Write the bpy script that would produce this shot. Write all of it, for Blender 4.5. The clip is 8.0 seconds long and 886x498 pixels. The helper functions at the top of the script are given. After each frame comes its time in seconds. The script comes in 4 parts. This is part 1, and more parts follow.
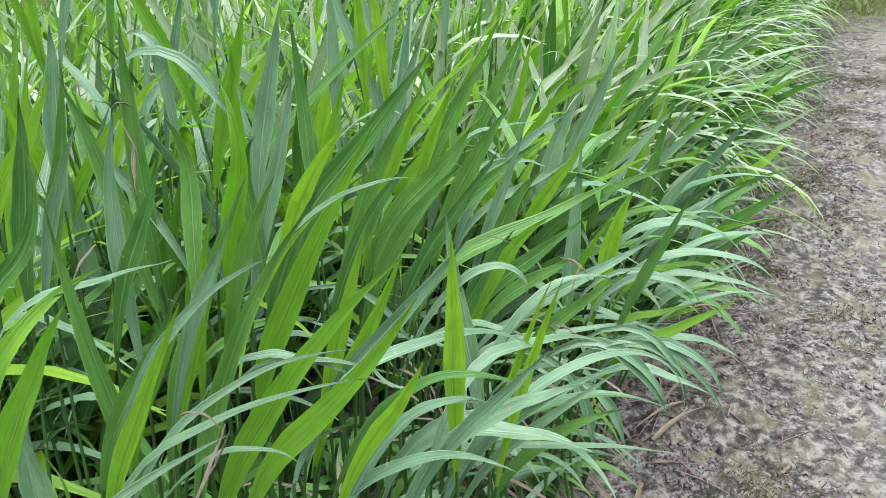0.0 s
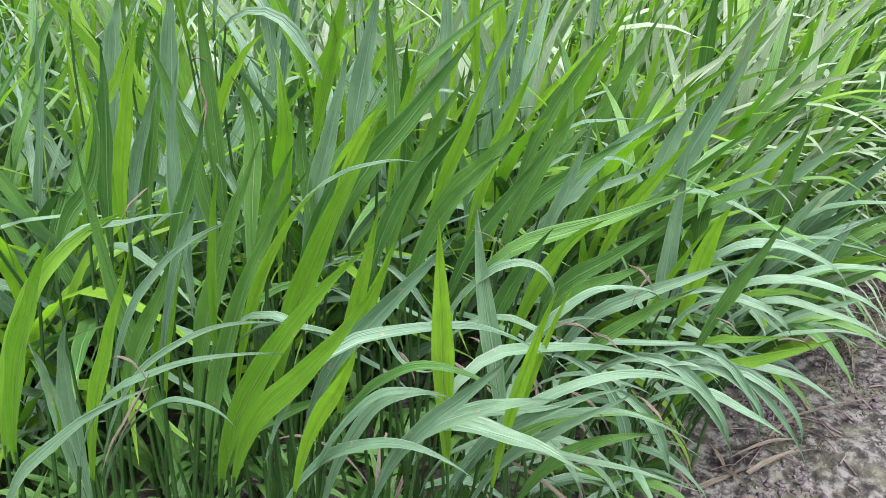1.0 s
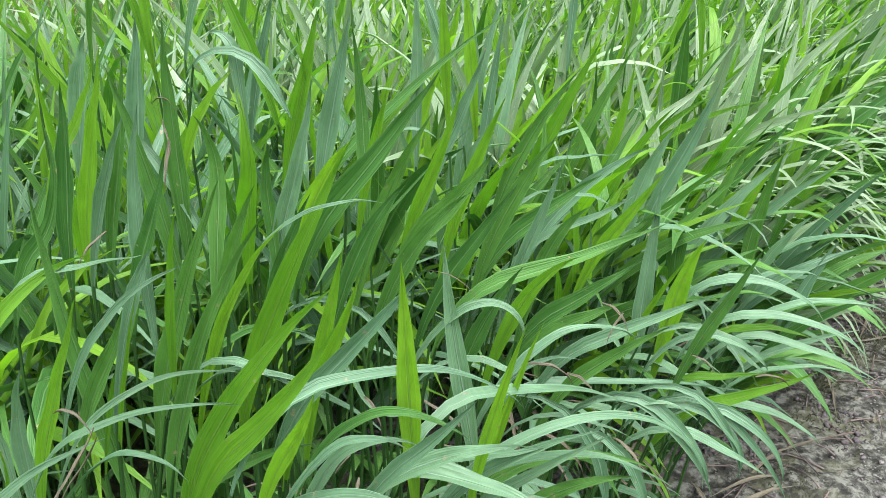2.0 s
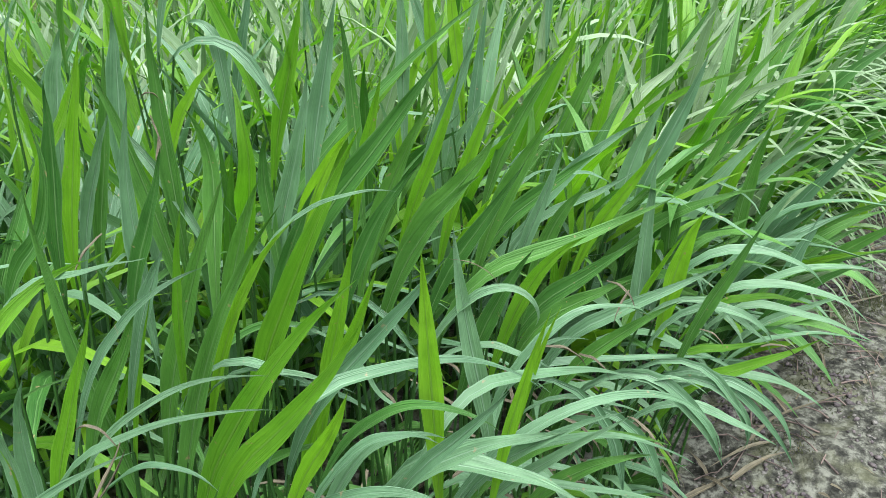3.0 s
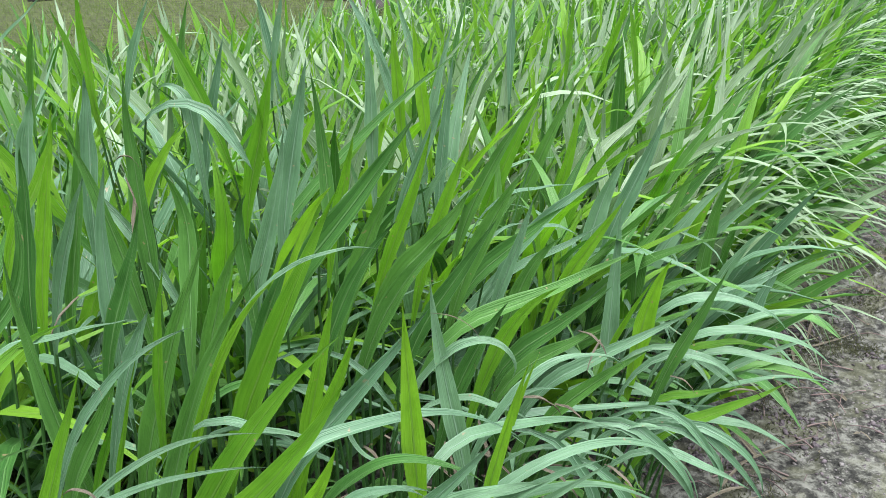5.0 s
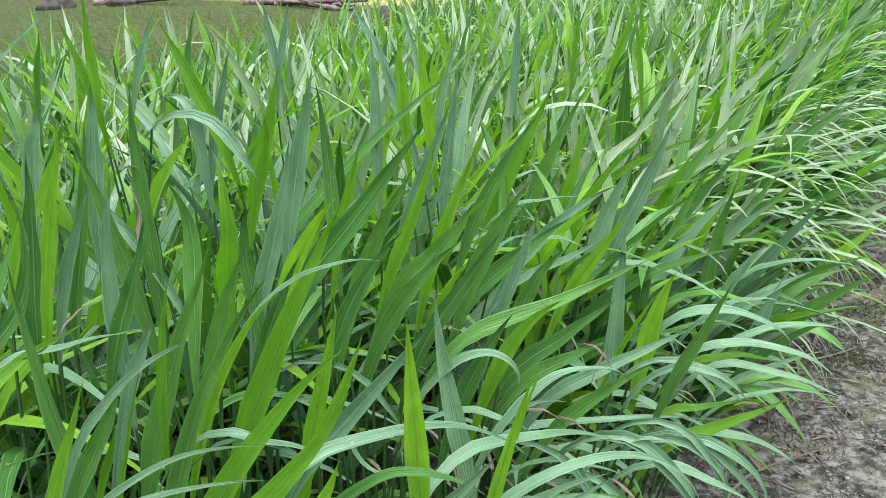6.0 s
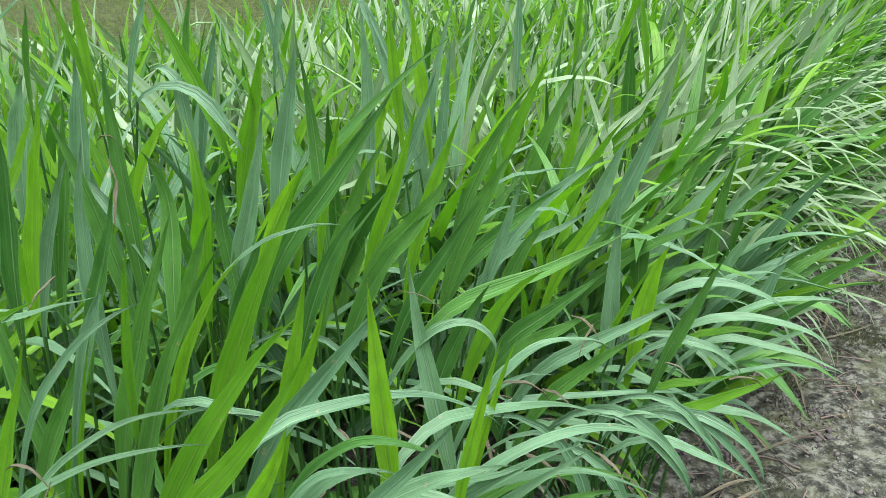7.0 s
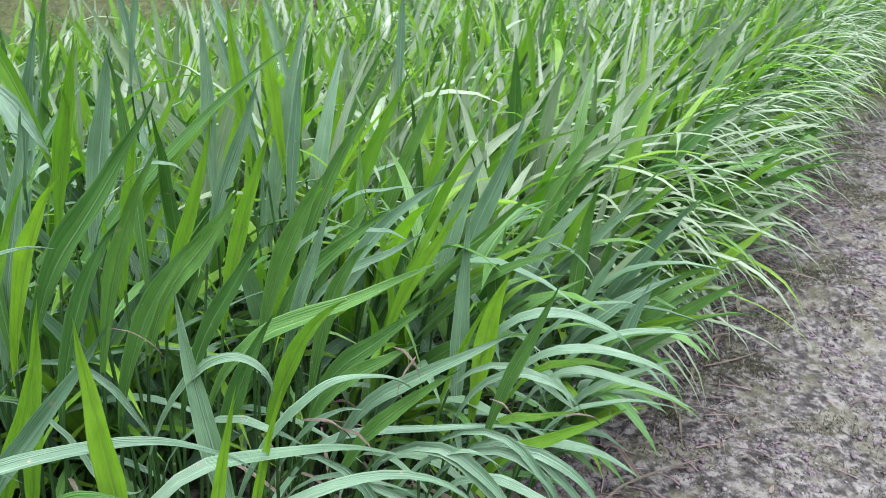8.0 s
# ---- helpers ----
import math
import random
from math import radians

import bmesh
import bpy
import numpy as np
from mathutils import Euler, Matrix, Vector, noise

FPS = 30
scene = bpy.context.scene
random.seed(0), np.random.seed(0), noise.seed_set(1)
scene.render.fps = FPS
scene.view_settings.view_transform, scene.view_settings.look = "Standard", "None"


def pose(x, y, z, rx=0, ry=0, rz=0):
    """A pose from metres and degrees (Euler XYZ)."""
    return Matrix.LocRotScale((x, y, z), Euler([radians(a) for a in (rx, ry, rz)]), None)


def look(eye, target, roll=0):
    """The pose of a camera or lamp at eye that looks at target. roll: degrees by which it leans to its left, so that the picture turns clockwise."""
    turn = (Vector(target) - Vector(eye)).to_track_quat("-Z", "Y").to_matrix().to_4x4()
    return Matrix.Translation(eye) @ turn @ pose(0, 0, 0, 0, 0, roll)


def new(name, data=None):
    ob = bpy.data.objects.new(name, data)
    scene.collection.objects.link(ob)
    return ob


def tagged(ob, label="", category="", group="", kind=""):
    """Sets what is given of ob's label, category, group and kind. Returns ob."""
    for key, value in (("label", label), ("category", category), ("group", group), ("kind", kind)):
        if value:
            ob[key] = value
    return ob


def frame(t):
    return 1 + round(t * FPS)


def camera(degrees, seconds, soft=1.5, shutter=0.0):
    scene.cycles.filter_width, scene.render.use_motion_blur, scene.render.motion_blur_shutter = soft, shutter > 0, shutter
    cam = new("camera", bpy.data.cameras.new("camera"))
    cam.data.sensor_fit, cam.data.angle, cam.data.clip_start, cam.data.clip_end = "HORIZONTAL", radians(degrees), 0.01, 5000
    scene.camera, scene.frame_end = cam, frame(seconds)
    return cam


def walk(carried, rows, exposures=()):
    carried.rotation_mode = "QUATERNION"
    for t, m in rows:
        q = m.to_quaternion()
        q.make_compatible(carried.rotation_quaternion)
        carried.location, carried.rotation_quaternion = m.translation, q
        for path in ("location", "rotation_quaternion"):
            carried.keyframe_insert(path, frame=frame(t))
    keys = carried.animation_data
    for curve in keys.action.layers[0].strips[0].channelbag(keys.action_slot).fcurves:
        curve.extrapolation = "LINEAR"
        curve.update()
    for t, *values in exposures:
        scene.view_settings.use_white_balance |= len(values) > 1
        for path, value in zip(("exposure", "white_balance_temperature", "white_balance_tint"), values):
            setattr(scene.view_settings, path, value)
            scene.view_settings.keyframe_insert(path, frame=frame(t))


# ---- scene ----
# ---- the camera and its walk ----
cam = camera(55.9, 8.0, soft=0.55, shutter=0.12)
PATH = [
    (0, (0.222, 0.139, 1.227), (-0.055, 1.912, 0.344), -3.1),
    (0.5, (0.307, 0.173, 1.221), (-0.107, 1.906, 0.312), -0.9),
    (1, (0.381, 0.202, 1.223), (-0.318, 1.837, 0.307), -1.4),
    (1.5, (0.398, 0.222, 1.212), (-0.324, 1.873, 0.346), -1.8),
    (1.7, (0.4, 0.221, 1.22), (-0.284, 1.904, 0.384), -1.0),
    (2.8, (0.342, 0.246, 1.21), (-0.308, 1.923, 0.334), -3.0),
    (3, (0.345, 0.231, 1.216), (-0.259, 1.922, 0.334), -3.4),
    (3.5, (0.338, 0.219, 1.219), (-0.207, 1.971, 0.423), -4.3),
    (4, (0.337, 0.217, 1.222), (-0.138, 1.986, 0.418), -3.7),
    (4.5, (0.337, 0.212, 1.223), (-0.178, 1.977, 0.435), -3.7),
    (6, (0.337, 0.213, 1.227), (-0.203, 1.988, 0.48), -3.3),
    (6.5, (0.34, 0.222, 1.218), (-0.247, 1.97, 0.444), -4.3),
    (7, (0.378, 0.237, 1.202), (-0.209, 1.982, 0.422), -4.1),
    (7.5, (0.431, 0.256, 1.197), (-0.014, 2.032, 0.391), -5.3),
    (7.8, (0.466, 0.294, 1.174), (0.1, 2.11, 0.419), -3.5),
    (8, (0.499, 0.351, 1.184), (0.051, 2.143, 0.419), -0.5),
]
# the camera drifts a little in brightness and tint
EXPOSURES = [(0.0, 1.71, 6040, 37), (0.7, 1.73, 6030, 45), (1.5, 1.79, 6130, 35), (3.0, 1.66, 6130, 22), (4.5, 1.66, 6010, 30), (6.0, 1.62, 6070, 27), (7.0, 1.58, 6200, 20), (8.0, 1.62, 5840, 43)]
walk(cam, [(t, look(eye, target, roll)) for t, eye, target, roll in PATH], exposures=EXPOSURES)

# ---- light: a bright overcast sky with a wide, veiled sun high up ----
world = bpy.data.worlds.new("sky")
scene.world = world
world.use_nodes = True
wn, wl = world.node_tree.nodes, world.node_tree.links
sky = wn.new("ShaderNodeTexSky")
sky.sky_type, sky.sun_disc = "NISHITA", False
sky.sun_elevation, sky.sun_rotation = radians(74), radians(144)
sky.air_density, sky.dust_density, sky.ozone_density = 1.0, 2.5, 1.0
wn["Background"].inputs["Strength"].default_value = 0.05
wl.new(sky.outputs["Color"], wn["Background"].inputs["Color"])

sun_data = bpy.data.lights.new("sun", "SUN")
sun_data.energy, sun_data.angle, sun_data.color = 5.0, radians(90), (1.0, 0.98, 0.94)
sun = new("sun", sun_data)
sun.matrix_world = look((5.0, -7.0, 30.0), (0, 0, 0))


# ---- the plan: the crop's right edge runs back from the camera, the beaten soil lies beside it ----
EDGE_X, EDGE_Y, EDGE_SLOPE = 0.27, 1.49, 0.305   # where the edge plants are rooted


# ---- materials ----
def material(name):
    m = bpy.data.materials.new(name)
    m.use_nodes = True
    n, l = m.node_tree.nodes, m.node_tree.links
    return m, n, l, n["Principled BSDF"]


def add(n, kind, **values):
    node = n.new(kind)
    for key, value in values.items():
        if key in node.inputs:
            node.inputs[key].default_value = value
    return node


def ramp(n, l, source, stops):
    node = n.new("ShaderNodeValToRGB")
    e = node.color_ramp.elements
    while len(e) < len(stops):
        e.new(0.5)
    for spot, (at, colour) in zip(e, stops):
        spot.position, spot.color = at, (*colour, 1)
    l.new(source, node.inputs["Fac"])
    return node.outputs["Color"]


def maths(n, l, op, a, b=None):
    node = n.new("ShaderNodeMath")
    node.operation = op
    for i, v in enumerate((a, b)):
        if v is None:
            continue
        if isinstance(v, (int, float)):
            node.inputs[i].default_value = v
        else:
            l.new(v, node.inputs[i])
    return node.outputs[0]


def blend(n, l, fac, a, b, kind="MIX"):
    node = n.new("ShaderNodeMix")
    node.data_type, node.blend_type = "RGBA", kind
    for i, v in ((0, fac), (6, a), (7, b)):
        if isinstance(v, (int, float)):
            node.inputs[i].default_value = v
        elif isinstance(v, tuple):
            node.inputs[i].default_value = (*v, 1)
        else:
            l.new(v, node.inputs[i])
    return node.outputs[2]


def leaf_material(name, low, high, glow_low, glow_high, rib, dead_from, through_share=0.4, rough=0.42, shine=0.5):
    """A grass blade: parallel veins, a pale midrib, dry tips; light comes through it."""
    m, n, l, p = material(name)
    uv = n.new("ShaderNodeUVMap")
    uv.uv_map = "UVMap"
    sep = n.new("ShaderNodeSeparateXYZ")
    l.new(uv.outputs[0], sep.inputs[0])
    across, along = sep.outputs[0], sep.outputs[1]
    info, geo = n.new("ShaderNodeObjectInfo"), n.new("ShaderNodeNewGeometry")
    pick = maths(n, l, "FRACT", maths(n, l, "ADD", info.outputs["Random"], maths(n, l, "MULTIPLY", geo.outputs["Random Per Island"], 7.31)))
    pick2 = maths(n, l, "FRACT", maths(n, l, "MULTIPLY", pick, 13.7))
    # veins run the blade's length
    stretch = n.new("ShaderNodeCombineXYZ")
    l.new(maths(n, l, "MULTIPLY", across, 15.0), stretch.inputs[0])
    l.new(maths(n, l, "MULTIPLY", along, 1.4), stretch.inputs[1])
    l.new(maths(n, l, "MULTIPLY", pick, 40.0), stretch.inputs[2])
    veins = add(n, "ShaderNodeTexNoise", Scale=1.0, Detail=2.0)
    l.new(stretch.outputs[0], veins.inputs["Vector"])
    coord = n.new("ShaderNodeTexCoord")
    patch = add(n, "ShaderNodeTexNoise", Scale=28.0, Detail=3.0)
    l.new(coord.outputs["Object"], patch.inputs["Vector"])
    mixed = maths(n, l, "ADD", maths(n, l, "MULTIPLY", pick, 0.8), maths(n, l, "MULTIPLY", patch.outputs[0], 0.22))
    body = blend(n, l, mixed, low, high)
    glow = blend(n, l, mixed, glow_low, glow_high)
    vein_fac = maths(n, l, "MULTIPLY", maths(n, l, "SUBTRACT", veins.outputs[0], 0.36), 0.62)
    lengthwise = add(n, "ShaderNodeTexNoise", Scale=1.0, Detail=3.0, Roughness=0.6)
    reach = n.new("ShaderNodeCombineXYZ")
    l.new(maths(n, l, "MULTIPLY", across, 1.6), reach.inputs[0])
    l.new(maths(n, l, "MULTIPLY", along, 7.0), reach.inputs[1])
    l.new(maths(n, l, "MULTIPLY", pick2, 60.0), reach.inputs[2])
    l.new(reach.outputs[0], lengthwise.inputs["Vector"])
    shade = n.new("ShaderNodeMapRange")
    shade.inputs["From Min"].default_value, shade.inputs["From Max"].default_value = 0.3, 0.7
    l.new(lengthwise.outputs[0], shade.inputs["Value"])
    body = blend(n, l, maths(n, l, "MULTIPLY", shade.outputs[0], 0.45), body, tuple(c * 0.45 for c in low))
    glow = blend(n, l, maths(n, l, "MULTIPLY", shade.outputs[0], 0.35), glow, tuple(c * 0.6 for c in glow_low))
    body = blend(n, l, vein_fac, body, tuple(min(1, c * 1.5) for c in high))
    mid = maths(n, l, "ABSOLUTE", maths(n, l, "SUBTRACT", across, 0.5))
    margin = n.new("ShaderNodeMapRange")
    margin.inputs["From Min"].default_value, margin.inputs["From Max"].default_value = 0.44, 0.495
    l.new(mid, margin.inputs["Value"])
    body = blend(n, l, maths(n, l, "MULTIPLY", margin.outputs[0], 0.5), body, rib)
    rib_fac = n.new("ShaderNodeMapRange")
    rib_fac.inputs["From Min"].default_value, rib_fac.inputs["From Max"].default_value = 0.05, 0.02
    l.new(mid, rib_fac.inputs["Value"])
    rib_on = maths(n, l, "MULTIPLY", rib_fac.outputs[0], maths(n, l, "SUBTRACT", 0.95, maths(n, l, "MULTIPLY", along, 0.75)))
    body = blend(n, l, rib_on, body, rib)
    # dry tips and scattered brown flecks
    tip = n.new("ShaderNodeMapRange")
    l.new(maths(n, l, "ADD", along, maths(n, l, "MULTIPLY", maths(n, l, "SUBTRACT", patch.outputs[0], 0.5), 0.06)), tip.inputs["Value"])
    l.new(maths(n, l, "SUBTRACT", 1.03, maths(n, l, "MULTIPLY", maths(n, l, "POWER", pick2, 6.0), dead_from)), tip.inputs["From Min"])
    tip.inputs["From Max"].default_value = 1.04
    spots = add(n, "ShaderNodeTexNoise", Scale=95.0, Detail=2.0)
    l.new(coord.outputs["Object"], spots.inputs["Vector"])
    fleck = n.new("ShaderNodeMapRange")
    fleck.inputs["From Min"].default_value, fleck.inputs["From Max"].default_value = 0.70, 0.76
    l.new(spots.outputs[0], fleck.inputs["Value"])
    dry = maths(n, l, "MAXIMUM", tip.outputs[0], maths(n, l, "MULTIPLY", fleck.outputs[0], 0.6))
    body = blend(n, l, dry, body, (0.30, 0.22, 0.12))
    glow = blend(n, l, dry, glow, (0.16, 0.10, 0.04))
    glow = blend(n, l, maths(n, l, "MULTIPLY", rib_on, 0.6), glow, (0.14, 0.26, 0.06))
    l.new(body, p.inputs["Base Color"])
    p.inputs["Roughness"].default_value = rough
    p.inputs["Specular IOR Level"].default_value = shine
    bump = n.new("ShaderNodeBump")
    bump.inputs["Strength"].default_value, bump.inputs["Distance"].default_value = 0.9, 0.002
    l.new(maths(n, l, "ADD", veins.outputs[0], maths(n, l, "MULTIPLY", rib_on, 0.8)), bump.inputs["Height"])
    l.new(bump.outputs[0], p.inputs["Normal"])
    see = n.new("ShaderNodeBsdfTranslucent")
    l.new(glow, see.inputs["Color"])
    l.new(bump.outputs[0], see.inputs["Normal"])
    both = n.new("ShaderNodeMixShader")
    l.new(maths(n, l, "ADD", through_share - 0.06, maths(n, l, "MULTIPLY", pick, 0.12)), both.inputs[0])
    l.new(p.outputs[0], both.inputs[1])
    l.new(see.outputs[0], both.inputs[2])
    l.new(both.outputs[0], n["Material Output"].inputs["Surface"])
    return m


GREEN = leaf_material("mature_blade", (0.020, 0.094, 0.016), (0.078, 0.215, 0.034), (0.012, 0.14, 0.006), (0.08, 0.31, 0.010), (0.12, 0.26, 0.08), 0.10, 0.17, 0.44, 0.32)
YOUNG = leaf_material("young_blade", (0.044, 0.170, 0.010), (0.155, 0.350, 0.016), (0.060, 0.32, 0.004), (0.21, 0.54, 0.006), (0.13, 0.28, 0.040), 0.06, 0.38, 0.44, 0.35)
WAXY = leaf_material("waxy_blade", (0.046, 0.132, 0.056), (0.118, 0.245, 0.116), (0.04, 0.23, 0.03), (0.11, 0.33, 0.04), (0.17, 0.31, 0.18), 0.12, 0.16, 0.44, 0.42)
# WAXY paled for the far crop: distance haze and sky sheen in its colour
HAZE_PALE = leaf_material("haze_pale_blade", (0.106, 0.196, 0.084), (0.192, 0.308, 0.142), (0.08, 0.28, 0.05), (0.16, 0.38, 0.06), (0.24, 0.36, 0.23), 0.12, 0.18, 0.42, 0.6)
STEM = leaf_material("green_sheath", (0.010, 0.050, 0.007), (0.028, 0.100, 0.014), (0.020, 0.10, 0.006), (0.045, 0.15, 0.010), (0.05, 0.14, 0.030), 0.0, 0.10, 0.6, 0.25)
DRY = leaf_material("dry_blade", (0.066, 0.064, 0.038), (0.205, 0.200, 0.130), (0.080, 0.066, 0.028), (0.120, 0.100, 0.045), (0.30, 0.27, 0.16), 0.0, 0.2, 0.8, 0.2)
WEED = leaf_material("weed_blade", (0.040, 0.078, 0.016), (0.125, 0.180, 0.045), (0.090, 0.200, 0.014), (0.180, 0.28, 0.035), (0.15, 0.21, 0.06), 0.3, 0.35, 0.6, 0.3)
MOSS = leaf_material("moss_shoots", (0.022, 0.030, 0.012), (0.085, 0.098, 0.045), (0.03, 0.05, 0.01), (0.08, 0.11, 0.03), (0.10, 0.12, 0.05), 0.3, 0.2, 0.8, 0.15)


def soil_material():
    """Trodden clay: pale dry crust, dark damp crumbs, a green film, weedy ground further off."""
    m, n, l, p = material("soil")
    co = n.new("ShaderNodeTexCoord")
    v = co.outputs["Object"]

    def noise_at(scale, detail=4.0, rough=0.6):
        node = add(n, "ShaderNodeTexNoise", Scale=scale, Detail=detail, Roughness=rough)
        l.new(v, node.inputs["Vector"])
        return node.outputs[0]

    grain, crumbs, wide, patchy = noise_at(160, 5, 0.7), noise_at(38, 5, 0.65), noise_at(2.6, 3), noise_at(9, 4)
    base = ramp(n, l, maths(n, l, "ADD", maths(n, l, "MULTIPLY", crumbs, 0.42), maths(n, l, "MULTIPLY", patchy, 0.58)),
                [(0.38, (0.038, 0.042, 0.031)), (0.46, (0.103, 0.115, 0.088)), (0.58, (0.211, 0.236, 0.186))])
    base = blend(n, l, 0.55, base, ramp(n, l, grain, [(0.34, (0.022, 0.025, 0.018)), (0.48, (0.112, 0.126, 0.095)), (0.62, (0.238, 0.267, 0.210))]))
    place = n.new("ShaderNodeSeparateXYZ")
    l.new(v, place.inputs[0])
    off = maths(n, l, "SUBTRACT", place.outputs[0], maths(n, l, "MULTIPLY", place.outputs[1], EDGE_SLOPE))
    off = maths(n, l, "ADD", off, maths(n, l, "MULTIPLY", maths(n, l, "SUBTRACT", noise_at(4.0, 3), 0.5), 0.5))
    # damp along the crop's edge; under the crop its dark also adds shade
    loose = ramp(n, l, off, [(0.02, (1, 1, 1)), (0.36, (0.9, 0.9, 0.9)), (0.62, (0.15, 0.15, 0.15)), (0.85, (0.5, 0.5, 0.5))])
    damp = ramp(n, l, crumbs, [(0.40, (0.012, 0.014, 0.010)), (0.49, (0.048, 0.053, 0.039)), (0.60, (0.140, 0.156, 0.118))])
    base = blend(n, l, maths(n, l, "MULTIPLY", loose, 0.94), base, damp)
    film = maths(n, l, "MULTIPLY", ramp(n, l, patchy, [(0.48, (0, 0, 0)), (0.60, (1, 1, 1))]), 0.55)
    base = blend(n, l, film, base, (0.085, 0.098, 0.050))
    # ground outside the beaten strip is overgrown
    sep = n.new("ShaderNodeSeparateXYZ")
    l.new(v, sep.inputs[0])
    far = n.new("ShaderNodeMapRange")
    far.inputs["From Min"].default_value, far.inputs["From Max"].default_value = 5.5, 6.3
    l.new(maths(n, l, "ADD", maths(n, l, "SUBTRACT", sep.outputs[1], maths(n, l, "MULTIPLY", sep.outputs[0], 0.25)), maths(n, l, "MULTIPLY", wide, 0.9)), far.inputs["Value"])
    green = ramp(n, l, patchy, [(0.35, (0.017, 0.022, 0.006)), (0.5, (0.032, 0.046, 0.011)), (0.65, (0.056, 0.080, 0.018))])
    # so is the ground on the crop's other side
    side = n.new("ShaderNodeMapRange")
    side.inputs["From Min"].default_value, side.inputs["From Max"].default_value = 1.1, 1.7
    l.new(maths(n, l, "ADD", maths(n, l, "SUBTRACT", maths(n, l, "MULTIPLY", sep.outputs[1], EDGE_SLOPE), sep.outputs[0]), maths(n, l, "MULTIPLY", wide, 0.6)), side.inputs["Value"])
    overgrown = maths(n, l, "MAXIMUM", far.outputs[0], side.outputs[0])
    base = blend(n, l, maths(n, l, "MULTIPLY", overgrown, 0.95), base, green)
    meadow = n.new("ShaderNodeMapRange")
    meadow.inputs["From Min"].default_value, meadow.inputs["From Max"].default_value = 9.7, 10.3
    l.new(maths(n, l, "ADD", maths(n, l, "ADD", sep.outputs[1], maths(n, l, "MULTIPLY", sep.outputs[0], 0.5)), maths(n, l, "MULTIPLY", maths(n, l, "SUBTRACT", wide, 0.5), 0.8)), meadow.inputs["Value"])
    base = blend(n, l, meadow.outputs[0], base, ramp(n, l, patchy, [(0.35, (0.13, 0.15, 0.04)), (0.65, (0.24, 0.25, 0.08))]))
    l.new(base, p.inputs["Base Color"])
    l.new(ramp(n, l, crumbs, [(0.35, (0.55, 0.55, 0.55)), (0.55, (0.9, 0.9, 0.9))]), p.inputs["Roughness"])
    p.inputs["Specular IOR Level"].default_value = 0.12
    bump = n.new("ShaderNodeBump")
    bump.inputs["Strength"].default_value, bump.inputs["Distance"].default_value = 1.0, 0.014
    l.new(maths(n, l, "ADD", crumbs, maths(n, l, "MULTIPLY", grain, 0.35)), bump.inputs["Height"])
    l.new(bump.outputs[0], p.inputs["Normal"])
    return m


SOIL = soil_material()


def plain_material(name, dark, light, scale, rough):
    m, n, l, p = material(name)
    co = n.new("ShaderNodeTexCoord")
    tex = add(n, "ShaderNodeTexNoise", Scale=scale, Detail=5.0, Roughness=0.65)
    l.new(co.outputs["Object"], tex.inputs["Vector"])
    l.new(ramp(n, l, tex.outputs[0], [(0.35, dark), (0.65, light)]), p.inputs["Base Color"])
    p.inputs["Roughness"].default_value = rough
    bump = n.new("ShaderNodeBump")
    bump.inputs["Strength"].default_value, bump.inputs["Distance"].default_value = 0.6, 0.01
    l.new(tex.outputs[0], bump.inputs["Height"])
    l.new(bump.outputs[0], p.inputs["Normal"])
    return m


CLOD = plain_material("clod", (0.034, 0.034, 0.027), (0.165, 0.170, 0.140), 90, 0.95)
DAMP = plain_material("damp_soil", (0.022, 0.020, 0.018), (0.102, 0.094, 0.085), 60, 0.8)
BARK = plain_material("bark", (0.035, 0.028, 0.022), (0.16, 0.13, 0.10), 14, 0.9)
STONE = plain_material("dark_stone", (0.005, 0.005, 0.0035), (0.034, 0.032, 0.023), 9, 0.95)


# ---- directions along and across the crop's edge ----
EDGE_NORMAL = Vector((1, -EDGE_SLOPE, 0)).normalized()
EDGE_ALONG = Vector((EDGE_SLOPE, 1, 0)).normalized()


def inside(x, y):
    """Metres from the crop's right edge, inwards."""
    return -(Vector((x - EDGE_X, y - EDGE_Y, 0)).dot(EDGE_NORMAL))


def along(x, y):
    return Vector((x - EDGE_X, y - EDGE_Y, 0)).dot(EDGE_ALONG)


def from_along(a, d):
    """The place a metres along the edge and d metres into the crop."""
    return Vector((EDGE_X, EDGE_Y, 0)) + EDGE_ALONG * a - EDGE_NORMAL * d


def soil_height(x, y):
    p = Vector((x, y, 0))
    d = inside(x, y)
    near = max(0.0, 1 - max(0, abs(y - 3) - 5) / 6)
    h = 0.022 * noise.noise(p * 3.1) + 0.016 * noise.noise(p * 8.0) + 0.022 * (0.5 - abs(noise.noise(p * 14.0))) + 0.014 * (0.4 - abs(noise.noise(p * 33.0)))
    rough = (0.35 + 1.0 * math.exp(-((d + 0.32) / 0.30) ** 2)) * min(1.3, max(0.25, 0.7 + 1.5 * noise.noise(p * 1.9 + Vector((3, 9, 0)))))
    h = h * rough * near - 0.012 - 0.03 * rough * near * max(0.0, noise.noise(p * 11.0 + Vector((5, 2, 0))) - 0.25)
    if d > 0:
        h += 0.03 * min(1, d / 0.15)
    return h


